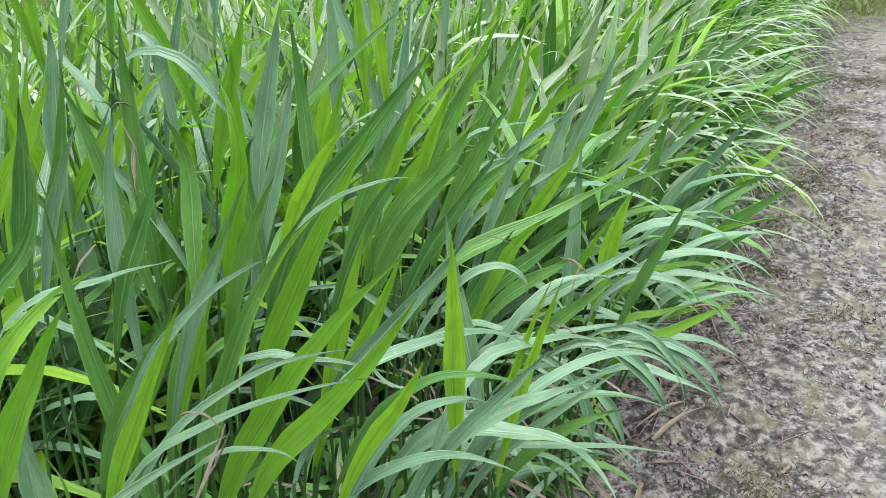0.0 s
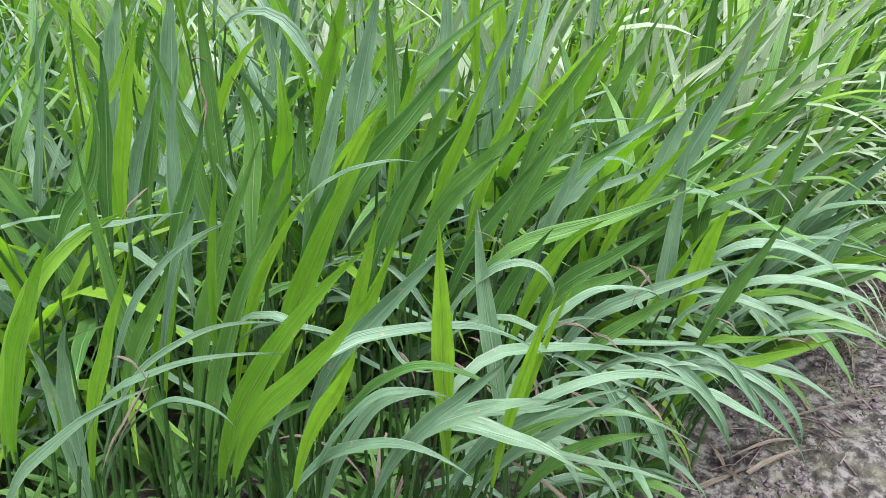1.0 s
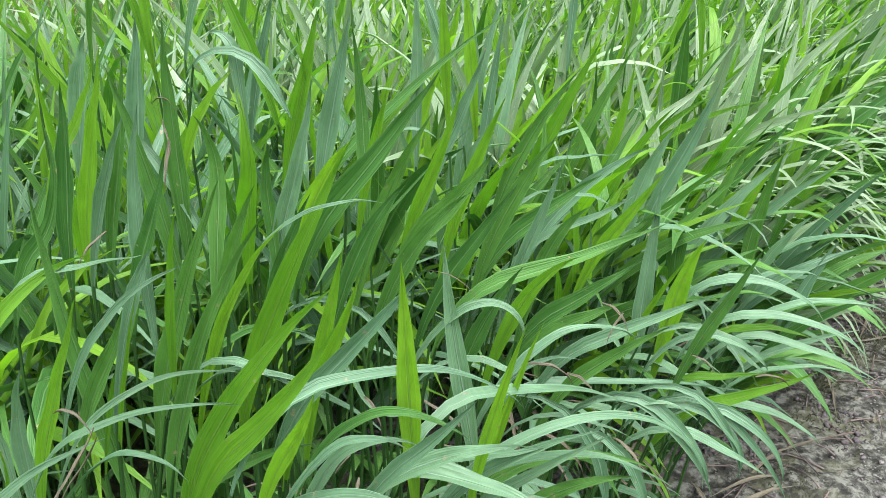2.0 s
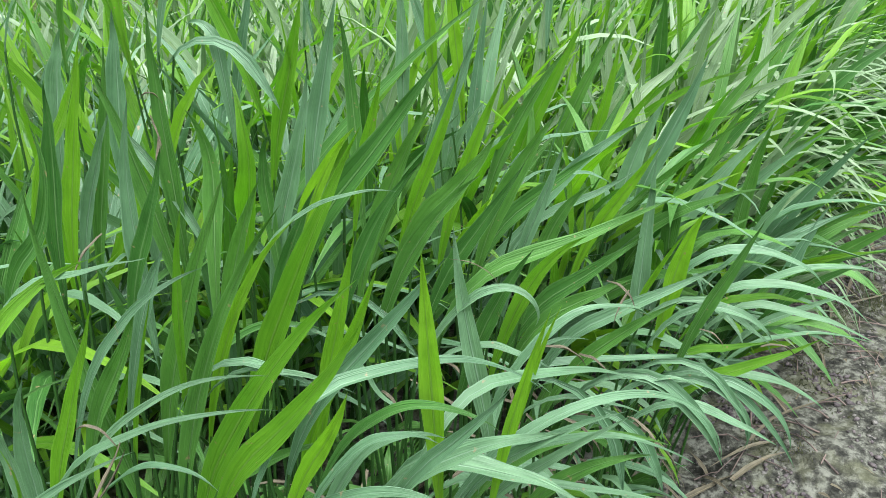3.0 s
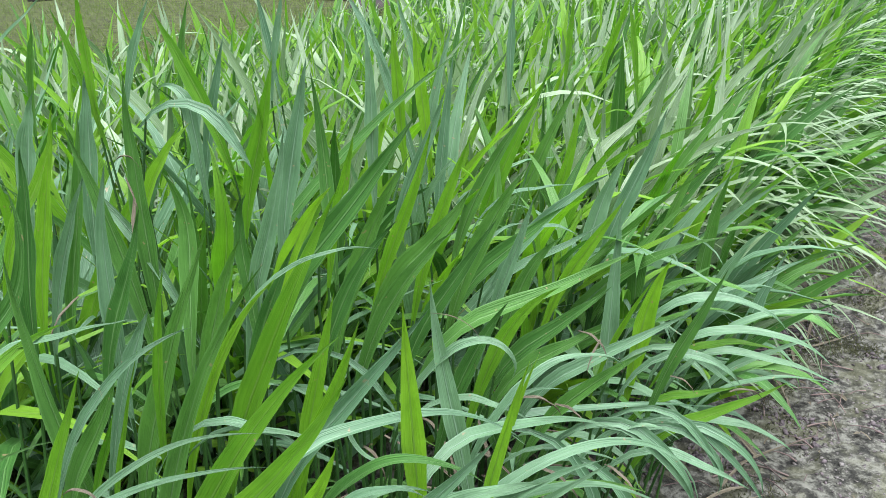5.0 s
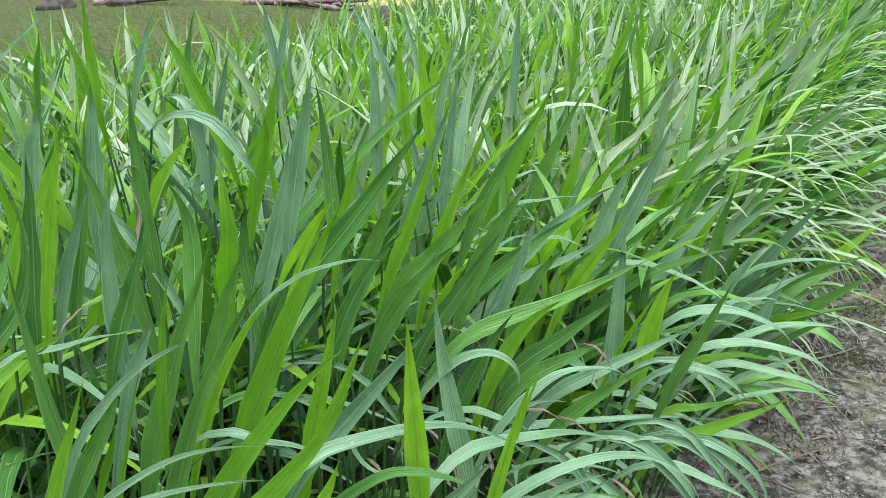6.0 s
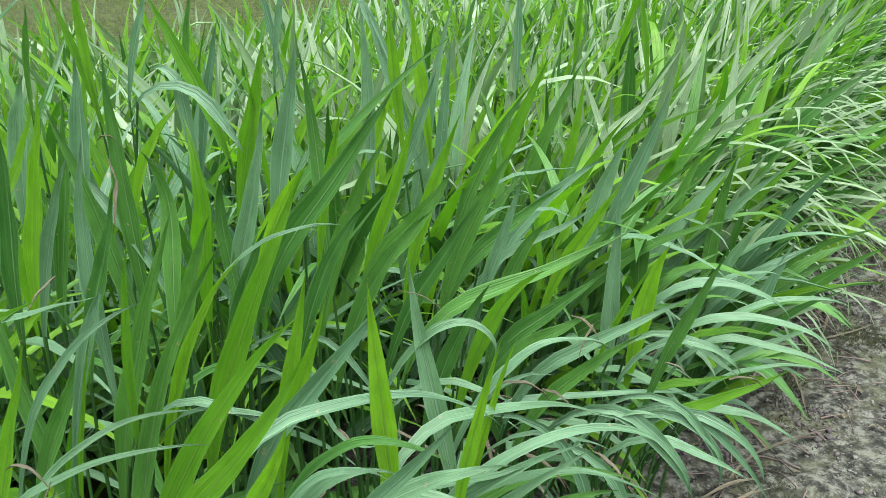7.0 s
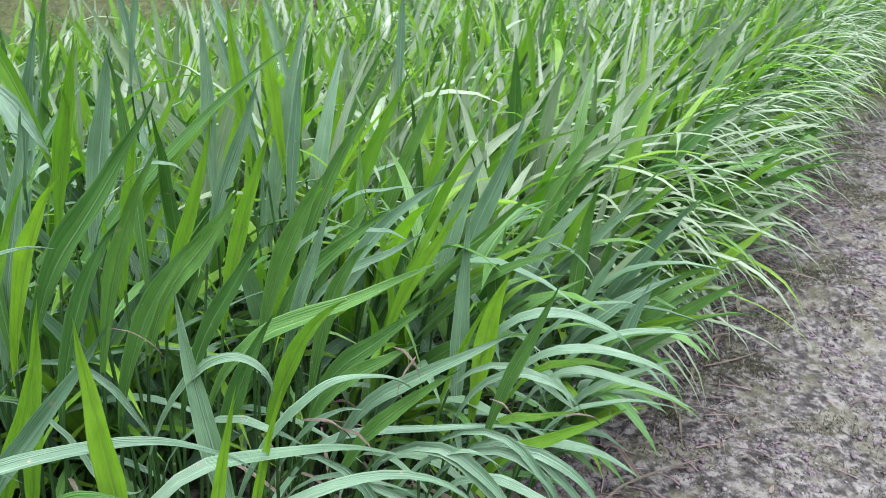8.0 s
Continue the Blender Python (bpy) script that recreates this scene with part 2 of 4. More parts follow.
def build_ground():
    def axis(lo, hi, step, reach):
        mid = list(np.arange(lo, hi + 1e-6, step))
        low, high, s = [], [], step
        a, b = lo, hi
        while b < reach:
            s *= 1.35
            a, b = a - s, b + s
            low.append(a), high.append(b)
        return low[::-1] + mid + high
    xs, ys = axis(0.2, 2.5, 0.013, 400), axis(1.2, 6.6, 0.018, 400)
    verts = [(x, y, soil_height(x, y) if abs(x) < 30 and abs(y) < 30 else -0.012) for y in ys for x in xs]
    w = len(xs)
    faces = [(j * w + i, j * w + i + 1, (j + 1) * w + i + 1, (j + 1) * w + i) for j in range(len(ys) - 1) for i in range(w - 1)]
    me = bpy.data.meshes.new("ground")
    me.from_pydata(verts, [], faces)
    me.shade_smooth()
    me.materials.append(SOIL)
    return tagged(new("ground", me), "trodden grey-brown clay soil with crumbs and a green film", "ground", kind="structure")


build_ground()


# ---- blades ----
def bezier(p0, p1, p2, p3, t):
    s = 1 - t
    return p0 * (s ** 3) + p1 * (3 * s * s * t) + p2 * (3 * s * t * t) + p3 * (t ** 3)


def slope(p0, p1, p2, p3, t):
    s = 1 - t
    return (p1 - p0) * (3 * s * s) + (p2 - p1) * (6 * s * t) + (p3 - p2) * (3 * t * t)


def blade_shape(line, width, face, cup=0.25, wave=0.0, segments=8, across=2, base=0.6, twist=0.0, seed=0.0):
    """A blade along line(t), which gives place and direction. face: the way its upper side looks. Returns vertices, faces, UVs."""
    verts, uvs, faces = [], [], []
    for i in range(segments):
        t = (i / segments) ** 0.92
        c, d = line(t)
        side = d.cross(face)
        side = side.normalized() if side.length > 0.05 else d.orthogonal().normalized()
        up = side.cross(d)
        a = twist * (t - 0.3)
        side, up = side * math.cos(a) + up * math.sin(a), up * math.cos(a) - side * math.sin(a)
        w = 0.5 * width * min(1.0, base + 3.4 * (1 - base) * t) * (1 - t ** 2.0) ** 1.12
        for k in range(across + 1):
            u = 2 * k / across - 1
            ripple = wave * width * u * u * math.sin(17 * t + 3 * u + seed)
            verts.append(c + side * (u * w) + up * (cup * w * (abs(u) - 0.3) + ripple))
            uvs.append((0.5 + 0.5 * u, t))
    verts.append(line(1.0)[0])
    uvs.append((0.5, 1.0))
    last, row = len(verts) - 1, across + 1
    for i in range(segments - 1):
        for k in range(across):
            a = i * row + k
            faces.append((a, a + 1, a + row + 1, a + row))
    for k in range(across):
        a = (segments - 1) * row + k
        faces.append((a, a + 1, last))
    return verts, faces, uvs


def arc(p0, p1, p2, p3):
    return lambda t: (bezier(p0, p1, p2, p3, t), slope(p0, p1, p2, p3, t).normalized())


def growth(start, h, r, length, dr, sw, step=16):
    """The places along a blade that sets off at heading h and rise r, droops by dr and sways by sw."""
    spots = [start]
    for i in range(step):
        t = (i + 0.5) / step
        a, b = h + sw * t, r - dr * t ** 1.5
        spots.append(spots[-1] + Vector((math.cos(b) * math.cos(a), math.cos(b) * math.sin(a), math.sin(b))) * (length / step))
    return spots


def along_line(spots):
    n = len(spots) - 1

    def line(t):
        k = min(n - 1, int(t * n))
        lo, hi = spots[max(0, k - 1)], spots[min(n, k + 2)]
        return spots[k].lerp(spots[k + 1], t * n - k), (hi - lo).normalized()
    return line


def tube_shape(points, r0, r1, segments=5, sides=6):
    verts, faces, uvs = [], [], []
    for i in range(segments + 1):
        t = i / segments
        c, d = bezier(*points, t), slope(*points, t).normalized()
        side = d.orthogonal().normalized()
        up = d.cross(side)
        r = r0 + (r1 - r0) * t
        for k in range(sides):
            a = 2 * math.pi * k / sides
            verts.append(c + (side * math.cos(a) + up * math.sin(a)) * r)
            uvs.append((k / sides, t * 0.5))
    for i in range(segments):
        for k in range(sides):
            a, b = i * sides + k, i * sides + (k + 1) % sides
            faces.append((a, b, b + sides, a + sides))
    return verts, faces, uvs


def mesh_of(name, verts, faces, uvs, mat):
    me = bpy.data.meshes.new(name)
    me.from_pydata(verts, [], faces)
    layer = me.uv_layers.new(name="UVMap")
    idx = np.empty(len(me.loops), dtype=np.int32)
    me.loops.foreach_get("vertex_index", idx)
    layer.data.foreach_set("uv", np.array(uvs, dtype=np.float32)[idx].ravel())
    me.shade_smooth()
    me.materials.append(mat)
    return me


class Heap:
    """Collects many small shapes for one mesh."""

    def __init__(self):
        self.v, self.f, self.u = [], [], []

    def take(self, shape):
        v, f, u = shape
        n = len(self.v)
        self.v += v
        self.f += [tuple(i + n for i in face) for face in f]
        self.u += u

    def put(self, name, mat):
        return new(name, mesh_of(name, self.v, self.f, self.u, mat))


rng = random.Random(11)
UP = Vector((0, 0, 1))


def crop_height(x, y):
    """The crop stands highest by the camera and lower further off."""
    return 0.99 - 0.145 * min(1, max(0, (y - 1.2) / 2.2)) - 0.22 * math.exp(-max(0, inside(x, y)) / 0.2) + 0.05 * noise.noise(Vector((x, y, 4)) * 1.7)


def leaf_kind(young, waxy):
    dice = rng.random()
    return "young_leaf" if dice < young else "waxy_leaf" if dice < young + waxy else "leaf"


def grow(foot, height, lean, detail, leaves=6, young=0.30, waxy=0.30, low=False):
    """One tiller: its sheath and blades as shapes. lean: the sideways pull as a vector."""
    L = height * rng.uniform(0.50, 0.68)
    tip = foot + (UP + lean * 0.8).normalized() * (height * (rng.uniform(0.38, 0.5) if foot.y < 1.6 else rng.uniform(0.54, 0.68)))
    bend = [foot, foot + (tip - foot) * 0.33 + UP * 0.02, foot + (tip - foot) * 0.7 + UP * 0.015, tip]
    shapes = [("stem", tube_shape(bend, 0.006, 0.004, 4 if detail else 2, 6 if detail else 4))]
    if foot.y > 1.6:
        L *= 0.70
    L *= 0.78 + 0.22 * min(1, max(0, inside(foot.x, foot.y)) / 0.4)
    turn = rng.uniform(0, 6.28)
    slender = 0 if low else 2
    for i in range(leaves + slender):
        share = (i + 0.6) / (leaves + slender)
        thin = i % 4 == 1 and slender
        start = bezier(*bend, min(1, 0.25 + 0.75 * share))
        az = turn + i * math.pi + rng.uniform(-0.6, 0.6)
        out = Vector((math.cos(az), math.sin(az), 0))
        spread = rng.uniform(0.15, 0.62) * (1.3 - 0.7 * share)
        way = (UP + out * spread + lean * 1.1).normalized()
        droop = rng.uniform(0.05, 0.35) if rng.random() < (0.4 if low else 0.60) else rng.uniform(0.6, 1.9)
        droop *= 1.25 - 0.5 * share + 1.4 * lean.length
        pull = (out * 0.6 + lean * 1.6)
        pull.z = 0
        pull = pull.normalized() if pull.length > 0.01 else out
        ln = L * rng.uniform(0.8, 1.12) * (0.75 + 0.3 * share)
        w2 = (way + pull * droop * 0.45 - UP * droop * 0.25).normalized()
        w3 = (w2 + pull * droop * 0.5 - UP * droop * 0.75).normalized()
        p1 = start + way * (ln * 0.36)
        p2 = p1 + w2 * (ln * 0.32)
        p3 = p2 + w3 * (ln * 0.36)
        if p3.z < 0.03:
            p3.z = 0.03 + rng.uniform(0, 0.04)
        face = (UP * 0.35 - out * 0.6 + Vector((rng.uniform(-0.6, 0.8), rng.uniform(-1.7, 0.2), 0))) if droop < 0.5 else UP
        shapes.append((leaf_kind(young, waxy), blade_shape(arc(start, p1, p2, p3), (rng.uniform(0.006, 0.013) if thin else rng.uniform(0.022, 0.042) * (0.8 if low else 1.02)), face, rng.uniform(0.1, 0.5), 0.05, 8 if detail else 6,
                                           2, 0.6, rng.uniform(-0.8, 0.8), rng.uniform(0, 6))))
    return shapes


def lean_at(x, y):
    d = inside(x, y)
    pull = 0.10 + 0.60 * math.exp(-max(0, d) / 0.36)
    way = (EDGE_NORMAL + EDGE_ALONG * rng.uniform(-0.25, 0.2)).normalized()
    return way * (pull * rng.uniform(0.7, 1.25)) + (EDGE_NORMAL * rng.gauss(0, 0.15) + EDGE_ALONG * rng.gauss(0, 0.14)) * min(1, 0.4 + max(0, d))


def skirt(foot):
    """The lower blades of an edge plant, arching out over the soil and hanging down."""
    shapes = []
    for i in range(rng.choice((4, 5, 6)) if foot.y > 1.7 else 2):
        h = math.atan2(EDGE_NORMAL.y, EDGE_NORMAL.x) + rng.gauss(0, 0.5)
        start = foot + EDGE_NORMAL * 0.03 + UP * (rng.uniform(0.18, 0.56) if foot.y > 1.7 else rng.uniform(0.12, 0.42))
        spots = growth(start, h, radians(rng.uniform(25, 60)), (rng.uniform(0.32, 0.54) if foot.y > 2.1 else rng.uniform(0.16, 0.30)), radians(rng.uniform(70, 120)), rng.uniform(-0.5, 0.5), 10)
        for q in spots:
            q.z = max(q.z, 0.025)
        shapes.append((leaf_kind(0.12, 0.76), blade_shape(along_line(spots), rng.uniform(0.014, 0.027), UP, rng.uniform(0.2, 0.5), 0.06, 9, 2, 0.7, rng.uniform(-0.8, 0.8), rng.uniform(0, 6))))
    return shapes


def part(name, mesh, parent, label=""):
    ob = new(name, mesh)
    ob.parent = parent
    if label:
        ob["label"] = label
    return ob


def crop_plant(foot, shapes, label="tall green fodder grass plant with long pointed blades"):
    """One plant as a thing: an Empty at its foot, with its sheath and each blade as parts."""
    home = tagged(new("grass_plant"), label, "grass plant", "fodder grass plants in the plot")
    home.location = foot
    for kind, (v, f, u) in shapes:
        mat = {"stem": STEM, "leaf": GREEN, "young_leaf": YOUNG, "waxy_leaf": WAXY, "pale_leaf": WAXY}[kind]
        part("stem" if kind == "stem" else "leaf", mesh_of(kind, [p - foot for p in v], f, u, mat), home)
    return home



# ---- single blades given by how they grow ----
class Growing:
    """The plant that is being built up blade by blade."""
    foot, shapes = None, []


def end_plant():
    if Growing.shapes:
        crop_plant(Growing.foot, Growing.shapes)
    Growing.shapes = []


def begin_plant(x, y):
    """Begins a plant rooted at x, y."""
    end_plant()
    Growing.foot = Vector((x, y, soil_height(x, y) - 0.005))


def add_blade(x, y, z, heading, rise, length, droop, sway, width, look_of="leaf"):
    """A blade of the plant begun last: it leaves its sheath below x, y, z, sets off at that heading and rise, droops and sways along its length."""
    spots = growth(Vector((x, y, z)), radians(heading), radians(rise), length, radians(droop), radians(sway))
    r, dr = radians(rise), radians(droop)
    first = (spots[1] - spots[0]).normalized()
    tail, steep = [], first.copy()
    for i in range(6):
        steep = (steep + UP * (0.08 + 0.26 * (1 - max(0, first.z)))).normalized()
        tail.append((tail[-1] if tail else spots[0]) - steep * 0.026)
    spots = tail[::-1] + spots
    root, foot = spots[0], Growing.foot
    Growing.shapes.append(("stem", tube_shape([foot, foot.lerp(root, 0.3) + UP * 0.03, root - steep * 0.08, root + steep * 0.02], 0.0034, 0.0018, 5, 6)))
    upright = abs(math.sin(r - 0.4 * dr))
    face = Vector((0.25, -0.85, 0.25)) * upright + UP * (1.15 - upright) * 0.9
    Growing.shapes.append((look_of, blade_shape(along_line(spots), width * 1.2, face, rng.uniform(0.3, 0.7), 0.06, 20, 4, 0.16, rng.uniform(-0.35, 0.35), rng.uniform(0, 6))))


# ---- the plants that stand out: each blade by its foot, heading, rise, length, droop and sway ----
begin_plant(-0.386, 0.673)
add_blade(-0.243, 0.635, 0.681, -14.8, 20.7, 0.153, -111.4, 1.9, 0.008, "young_leaf")
add_blade(-0.234, 0.635, 0.784, -8.0, 58.1, 0.193, 4.7, -0.1, 0.026, "young_leaf")
add_blade(-0.316, 0.740, 0.630, -0.1, 86.3, 0.139, 25.8, 0.1, 0.022, "waxy_leaf")
add_blade(-0.315, 0.700, 0.750, 34.7, 65.3, 0.203, 55.1, -0.3, 0.026, "young_leaf")
add_blade(-0.259, 0.760, 0.860, 0.0, 17.4, 0.150, 0.8, -0.0, 0.013, "pale_leaf")
begin_plant(-0.294, 0.569)
add_blade(-0.173, 0.570, 0.731, 0.4, 44.7, 0.225, 16.2, -0.7, 0.013, "waxy_leaf")
add_blade(-0.067, 0.600, 0.829, 0.2, 32.2, 0.179, 23.7, -0.3, 0.008, "pale_leaf")
begin_plant(-0.207, 0.631)
add_blade(-0.114, 0.615, 0.806, -9.7, 60.9, 0.174, 0.7, -0.5, 0.015, "young_leaf")
add_blade(-0.094, 0.660, 0.871, -0.0, 50.9, 0.144, 30.3, 0.1, 0.010, "waxy_leaf")
add_blade(-0.068, 0.620, 0.828, -0.0, 43.4, 0.174, 38.8, 0.1, 0.008, "pale_leaf")
add_blade(-0.042, 0.600, 0.814, 0.7, 33.5, 0.088, 81.3, -1.1, 0.009, "pale_leaf")
add_blade(-0.231, 0.660, 0.720, 179.4, 89.8, 0.076, 27.5, 0.1, 0.014, "waxy_leaf")
add_blade(-0.088, 0.675, 0.809, -14.8, 66.8, 0.142, 2.3, -0.2, 0.005, "young_leaf")
begin_plant(-0.018, 0.689)
add_blade(0.082, 0.655, 0.809, -18.9, 54.6, 0.093, -13.6, -0.1, 0.014, "young_leaf")
add_blade(0.035, 0.700, 0.694, 0.1, 46.5, 0.175, 82.3, -0.1, 0.016, "pale_leaf")
add_blade(0.048, 0.760, 0.697, 0.1, 58.7, 0.130, 69.6, -0.2, 0.015, "pale_leaf")
add_blade(0.053, 0.760, 0.799, 38.1, 5.7, 0.218, 61.1, -0.8, 0.014, "pale_leaf")
add_blade(0.090, 0.700, 0.779, 0.5, 46.5, 0.088, 71.7, -0.7, 0.012, "pale_leaf")
add_blade(0.147, 0.720, 0.768, 0.0, 46.5, 0.109, -7.9, -0.1, 0.013, "waxy_leaf")
begin_plant(-0.185, 0.802)
add_blade(-0.205, 0.755, 0.705, -112.8, 82.8, 0.268, -9.2, 0.0, 0.022)
add_blade(-0.158, 0.735, 0.767, -11.9, 59.2, 0.144, -1.5, -0.0, 0.009, "young_leaf")
add_blade(-0.126, 0.775, 0.699, -5.7, 68.7, 0.310, 20.4, 0.0, 0.020)
add_blade(-0.112, 0.775, 0.825, -19.5, 76.8, 0.142, 13.0, -0.1, 0.010, "young_leaf")
add_blade(-0.080, 0.755, 0.699, -4.9, 58.3, 0.281, 16.8, -0.2, 0.026, "young_leaf")
add_blade(-0.016, 0.715, 0.743, -6.6, 46.2, 0.210, -13.7, -0.2, 0.023, "young_leaf")
begin_plant(-0.288, 0.755)
add_blade(-0.181, 0.735, 0.763, -10.5, 52.5, 0.147, -11.2, -0.5, 0.020)
add_blade(-0.165, 0.815, 0.739, -7.5, 66.6, 0.261, 7.2, 0.0, 0.024)
add_blade(-0.118, 0.815, 0.607, -6.0, 40.0, 0.167, 15.2, -0.4, 0.017)
add_blade(-0.050, 0.780, 0.793, 0.3, -6.0, 0.088, 25.6, -0.4, 0.010, "pale_leaf")
add_blade(-0.045, 0.780, 0.785, 0.2, 6.3, 0.106, 28.3, -0.3, 0.009, "pale_leaf")
begin_plant(-0.149, 0.680)
add_blade(-0.057, 0.680, 0.913, -0.3, 62.1, 0.053, 2.4, 0.2, 0.013, "waxy_leaf")
begin_plant(-0.060, 0.786)
add_blade(0.055, 0.775, 0.733, -5.7, 48.7, 0.163, 79.9, -0.6, 0.016)
add_blade(0.148, 0.740, 0.750, 0.1, 34.8, 0.116, 21.6, -0.2, 0.018, "pale_leaf")
add_blade(-0.003, 0.820, 0.923, 0.1, 33.3, 0.110, 36.7, -0.2, 0.008, "pale_leaf")
add_blade(0.009, 0.815, 0.745, -11.4, 60.6, 0.172, -8.3, -0.1, 0.018, "young_leaf")
add_blade(0.024, 0.800, 0.766, 0.0, 49.5, 0.194, -2.7, -0.1, 0.019, "waxy_leaf")
add_blade(0.107, 0.880, 0.645, -0.1, 14.5, 0.148, -17.1, 0.2, 0.016, "pale_leaf")
begin_plant(-0.508, 0.888)
add_blade(-0.380, 0.865, 0.817, -10.4, 38.3, 0.202, -65.8, -0.1, 0.023)
add_blade(-0.403, 0.965, 0.910, -9.5, 43.9, 0.151, -23.8, -0.3, 0.022, "young_leaf")
add_blade(-0.384, 0.935, 0.855, -17.4, 68.6, 0.163, -9.3, -0.2, 0.027)
begin_plant(-0.337, 0.916)
add_blade(-0.241, 0.895, 0.831, -12.4, 58.6, 0.147, -8.5, -0.2, 0.021)
add_blade(-0.268, 0.920, 0.811, -0.0, 87.1, 0.188, 18.6, 0.0, 0.021, "waxy_leaf")
add_blade(-0.172, 0.915, 0.705, -5.9, 39.6, 0.156, 49.4, -0.4, 0.017)
begin_plant(-0.181, 0.875)
add_blade(-0.101, 0.855, 0.837, -14.3, 67.2, 0.131, 12.4, 0.1, 0.018)
add_blade(-0.095, 0.815, 0.785, -8.1, 63.1, 0.187, 21.8, 0.3, 0.014, "young_leaf")
add_blade(-0.078, 0.865, 0.756, -6.3, 63.3, 0.283, 5.5, 0.0, 0.027, "young_leaf")
add_blade(-0.070, 0.895, 0.819, -13.5, 64.0, 0.131, 8.2, -0.0, 0.017)
add_blade(-0.018, 0.875, 0.729, -15.9, 71.6, 0.173, 0.1, -0.0, 0.019, "young_leaf")
begin_plant(0.106, 0.848)
add_blade(0.123, 0.800, 0.768, -70.3, 82.9, 0.158, -3.4, 0.1, 0.021, "young_leaf")
add_blade(0.170, 0.880, 0.645, 0.1, 40.2, 0.144, 14.1, -0.1, 0.013, "waxy_leaf")
add_blade(0.184, 0.835, 0.718, -19.3, 74.1, 0.153, 3.4, 0.0, 0.012, "young_leaf")
add_blade(0.151, 0.900, 0.627, 28.1, 37.0, 0.340, 130.3, -1.1, 0.015, "pale_leaf")
add_blade(0.168, 0.920, 0.582, 0.0, 43.0, 0.168, 2.1, -0.1, 0.013, "waxy_leaf")
begin_plant(-0.029, 0.820)
add_blade(0.127, 0.820, 0.680, 0.2, 1.6, 0.137, 26.0, -0.3, 0.025, "pale_leaf")
add_blade(0.013, 0.900, 0.705, -0.9, -69.4, 0.110, -201.6, 1.1, 0.006, "pale_leaf")
begin_plant(0.065, 0.756)
add_blade(0.153, 0.880, 0.734, 54.6, -14.4, 0.259, 25.4, -0.6, 0.014, "pale_leaf")
begin_plant(-0.483, 1.000)
add_blade(-0.395, 1.000, 0.830, 0.0, 64.7, 0.143, 5.1, -0.0, 0.019, "waxy_leaf")
add_blade(-0.437, 1.065, 0.800, -11.3, 66.5, 0.229, -10.5, -0.2, 0.024)
begin_plant(-0.249, 1.018)
add_blade(-0.297, 0.995, 0.838, -154.0, 81.7, 0.184, 6.1, -0.0, 0.023)
add_blade(-0.293, 1.020, 0.864, 180.0, 54.9, 0.092, 6.4, 0.0, 0.015, "waxy_leaf")
add_blade(-0.276, 1.015, 0.864, -31.5, 85.4, 0.212, 7.9, 0.0, 0.024)
add_blade(-0.210, 0.995, 0.840, -101.7, 104.5, 0.132, 53.8, 0.3, 0.023)
add_blade(-0.143, 0.965, 0.864, -44.8, 51.3, 0.164, -79.8, 5.2, 0.025, "young_leaf")
add_blade(-0.136, 0.995, 0.851, -30.9, 93.7, 0.102, 52.9, 0.1, 0.016)
begin_plant(-0.196, 1.000)
add_blade(-0.117, 1.000, 0.851, 0.0, 69.0, 0.170, -8.8, -0.0, 0.022, "waxy_leaf")
add_blade(-0.068, 0.965, 0.865, -11.7, 61.9, 0.126, 19.3, -0.1, 0.021, "young_leaf")
add_blade(-0.048, 0.995, 0.870, -6.2, 47.9, 0.217, -5.5, -0.0, 0.030)
begin_plant(-0.092, 1.031)
add_blade(-0.006, 1.015, 0.847, -10.6, 64.6, 0.163, 11.2, -0.0, 0.020)
add_blade(0.002, 0.935, 0.831, -10.5, 62.2, 0.142, 19.8, 0.0, 0.018)
add_blade(0.019, 0.950, 0.751, 0.1, -52.5, 0.077, 17.4, -0.1, 0.007, "pale_leaf")
add_blade(0.032, 0.995, 0.804, -9.4, 57.7, 0.144, 19.8, 0.0, 0.021)
add_blade(0.114, 0.950, 0.547, 0.1, 7.1, 0.255, 13.0, -0.1, 0.016, "pale_leaf")
add_blade(0.123, 1.000, 0.699, 0.1, -11.5, 0.075, 14.5, -0.1, 0.010, "waxy_leaf")
begin_plant(0.026, 1.036)
add_blade(0.111, 1.015, 0.715, -13.6, 64.6, 0.128, 10.5, -0.1, 0.020)
add_blade(0.123, 0.950, 0.791, 0.5, 34.7, 0.097, 159.1, -0.4, 0.011, "pale_leaf")
add_blade(0.154, 0.950, 0.585, 0.3, 36.4, 0.216, 68.1, -0.6, 0.017, "pale_leaf")
add_blade(0.177, 1.000, 0.710, 23.7, 45.0, 0.144, 94.2, -0.6, 0.017, "pale_leaf")
add_blade(0.195, 1.015, 0.501, -7.3, 44.7, 0.141, 25.3, -0.4, 0.019)
add_blade(0.065, 1.065, 0.773, -9.8, 54.8, 0.156, -2.6, -0.1, 0.020)
begin_plant(0.174, 0.950)
add_blade(0.119, 0.950, 0.691, 180.0, 81.2, 0.179, -7.0, -0.0, 0.022, "waxy_leaf")
add_blade(0.169, 0.935, 0.665, -17.3, 73.4, 0.154, 6.2, -0.0, 0.009, "young_leaf")
begin_plant(-0.594, 1.108)
add_blade(-0.514, 1.095, 0.791, -9.3, 67.9, 0.243, 0.5, -0.1, 0.028, "young_leaf")
add_blade(-0.548, 1.150, 0.917, 0.0, 74.2, 0.107, 13.1, -0.0, 0.030, "pale_leaf")
begin_plant(-0.092, 1.155)
add_blade(-0.004, 1.135, 0.827, -12.8, 63.5, 0.175, -9.6, -0.1, 0.017, "young_leaf")
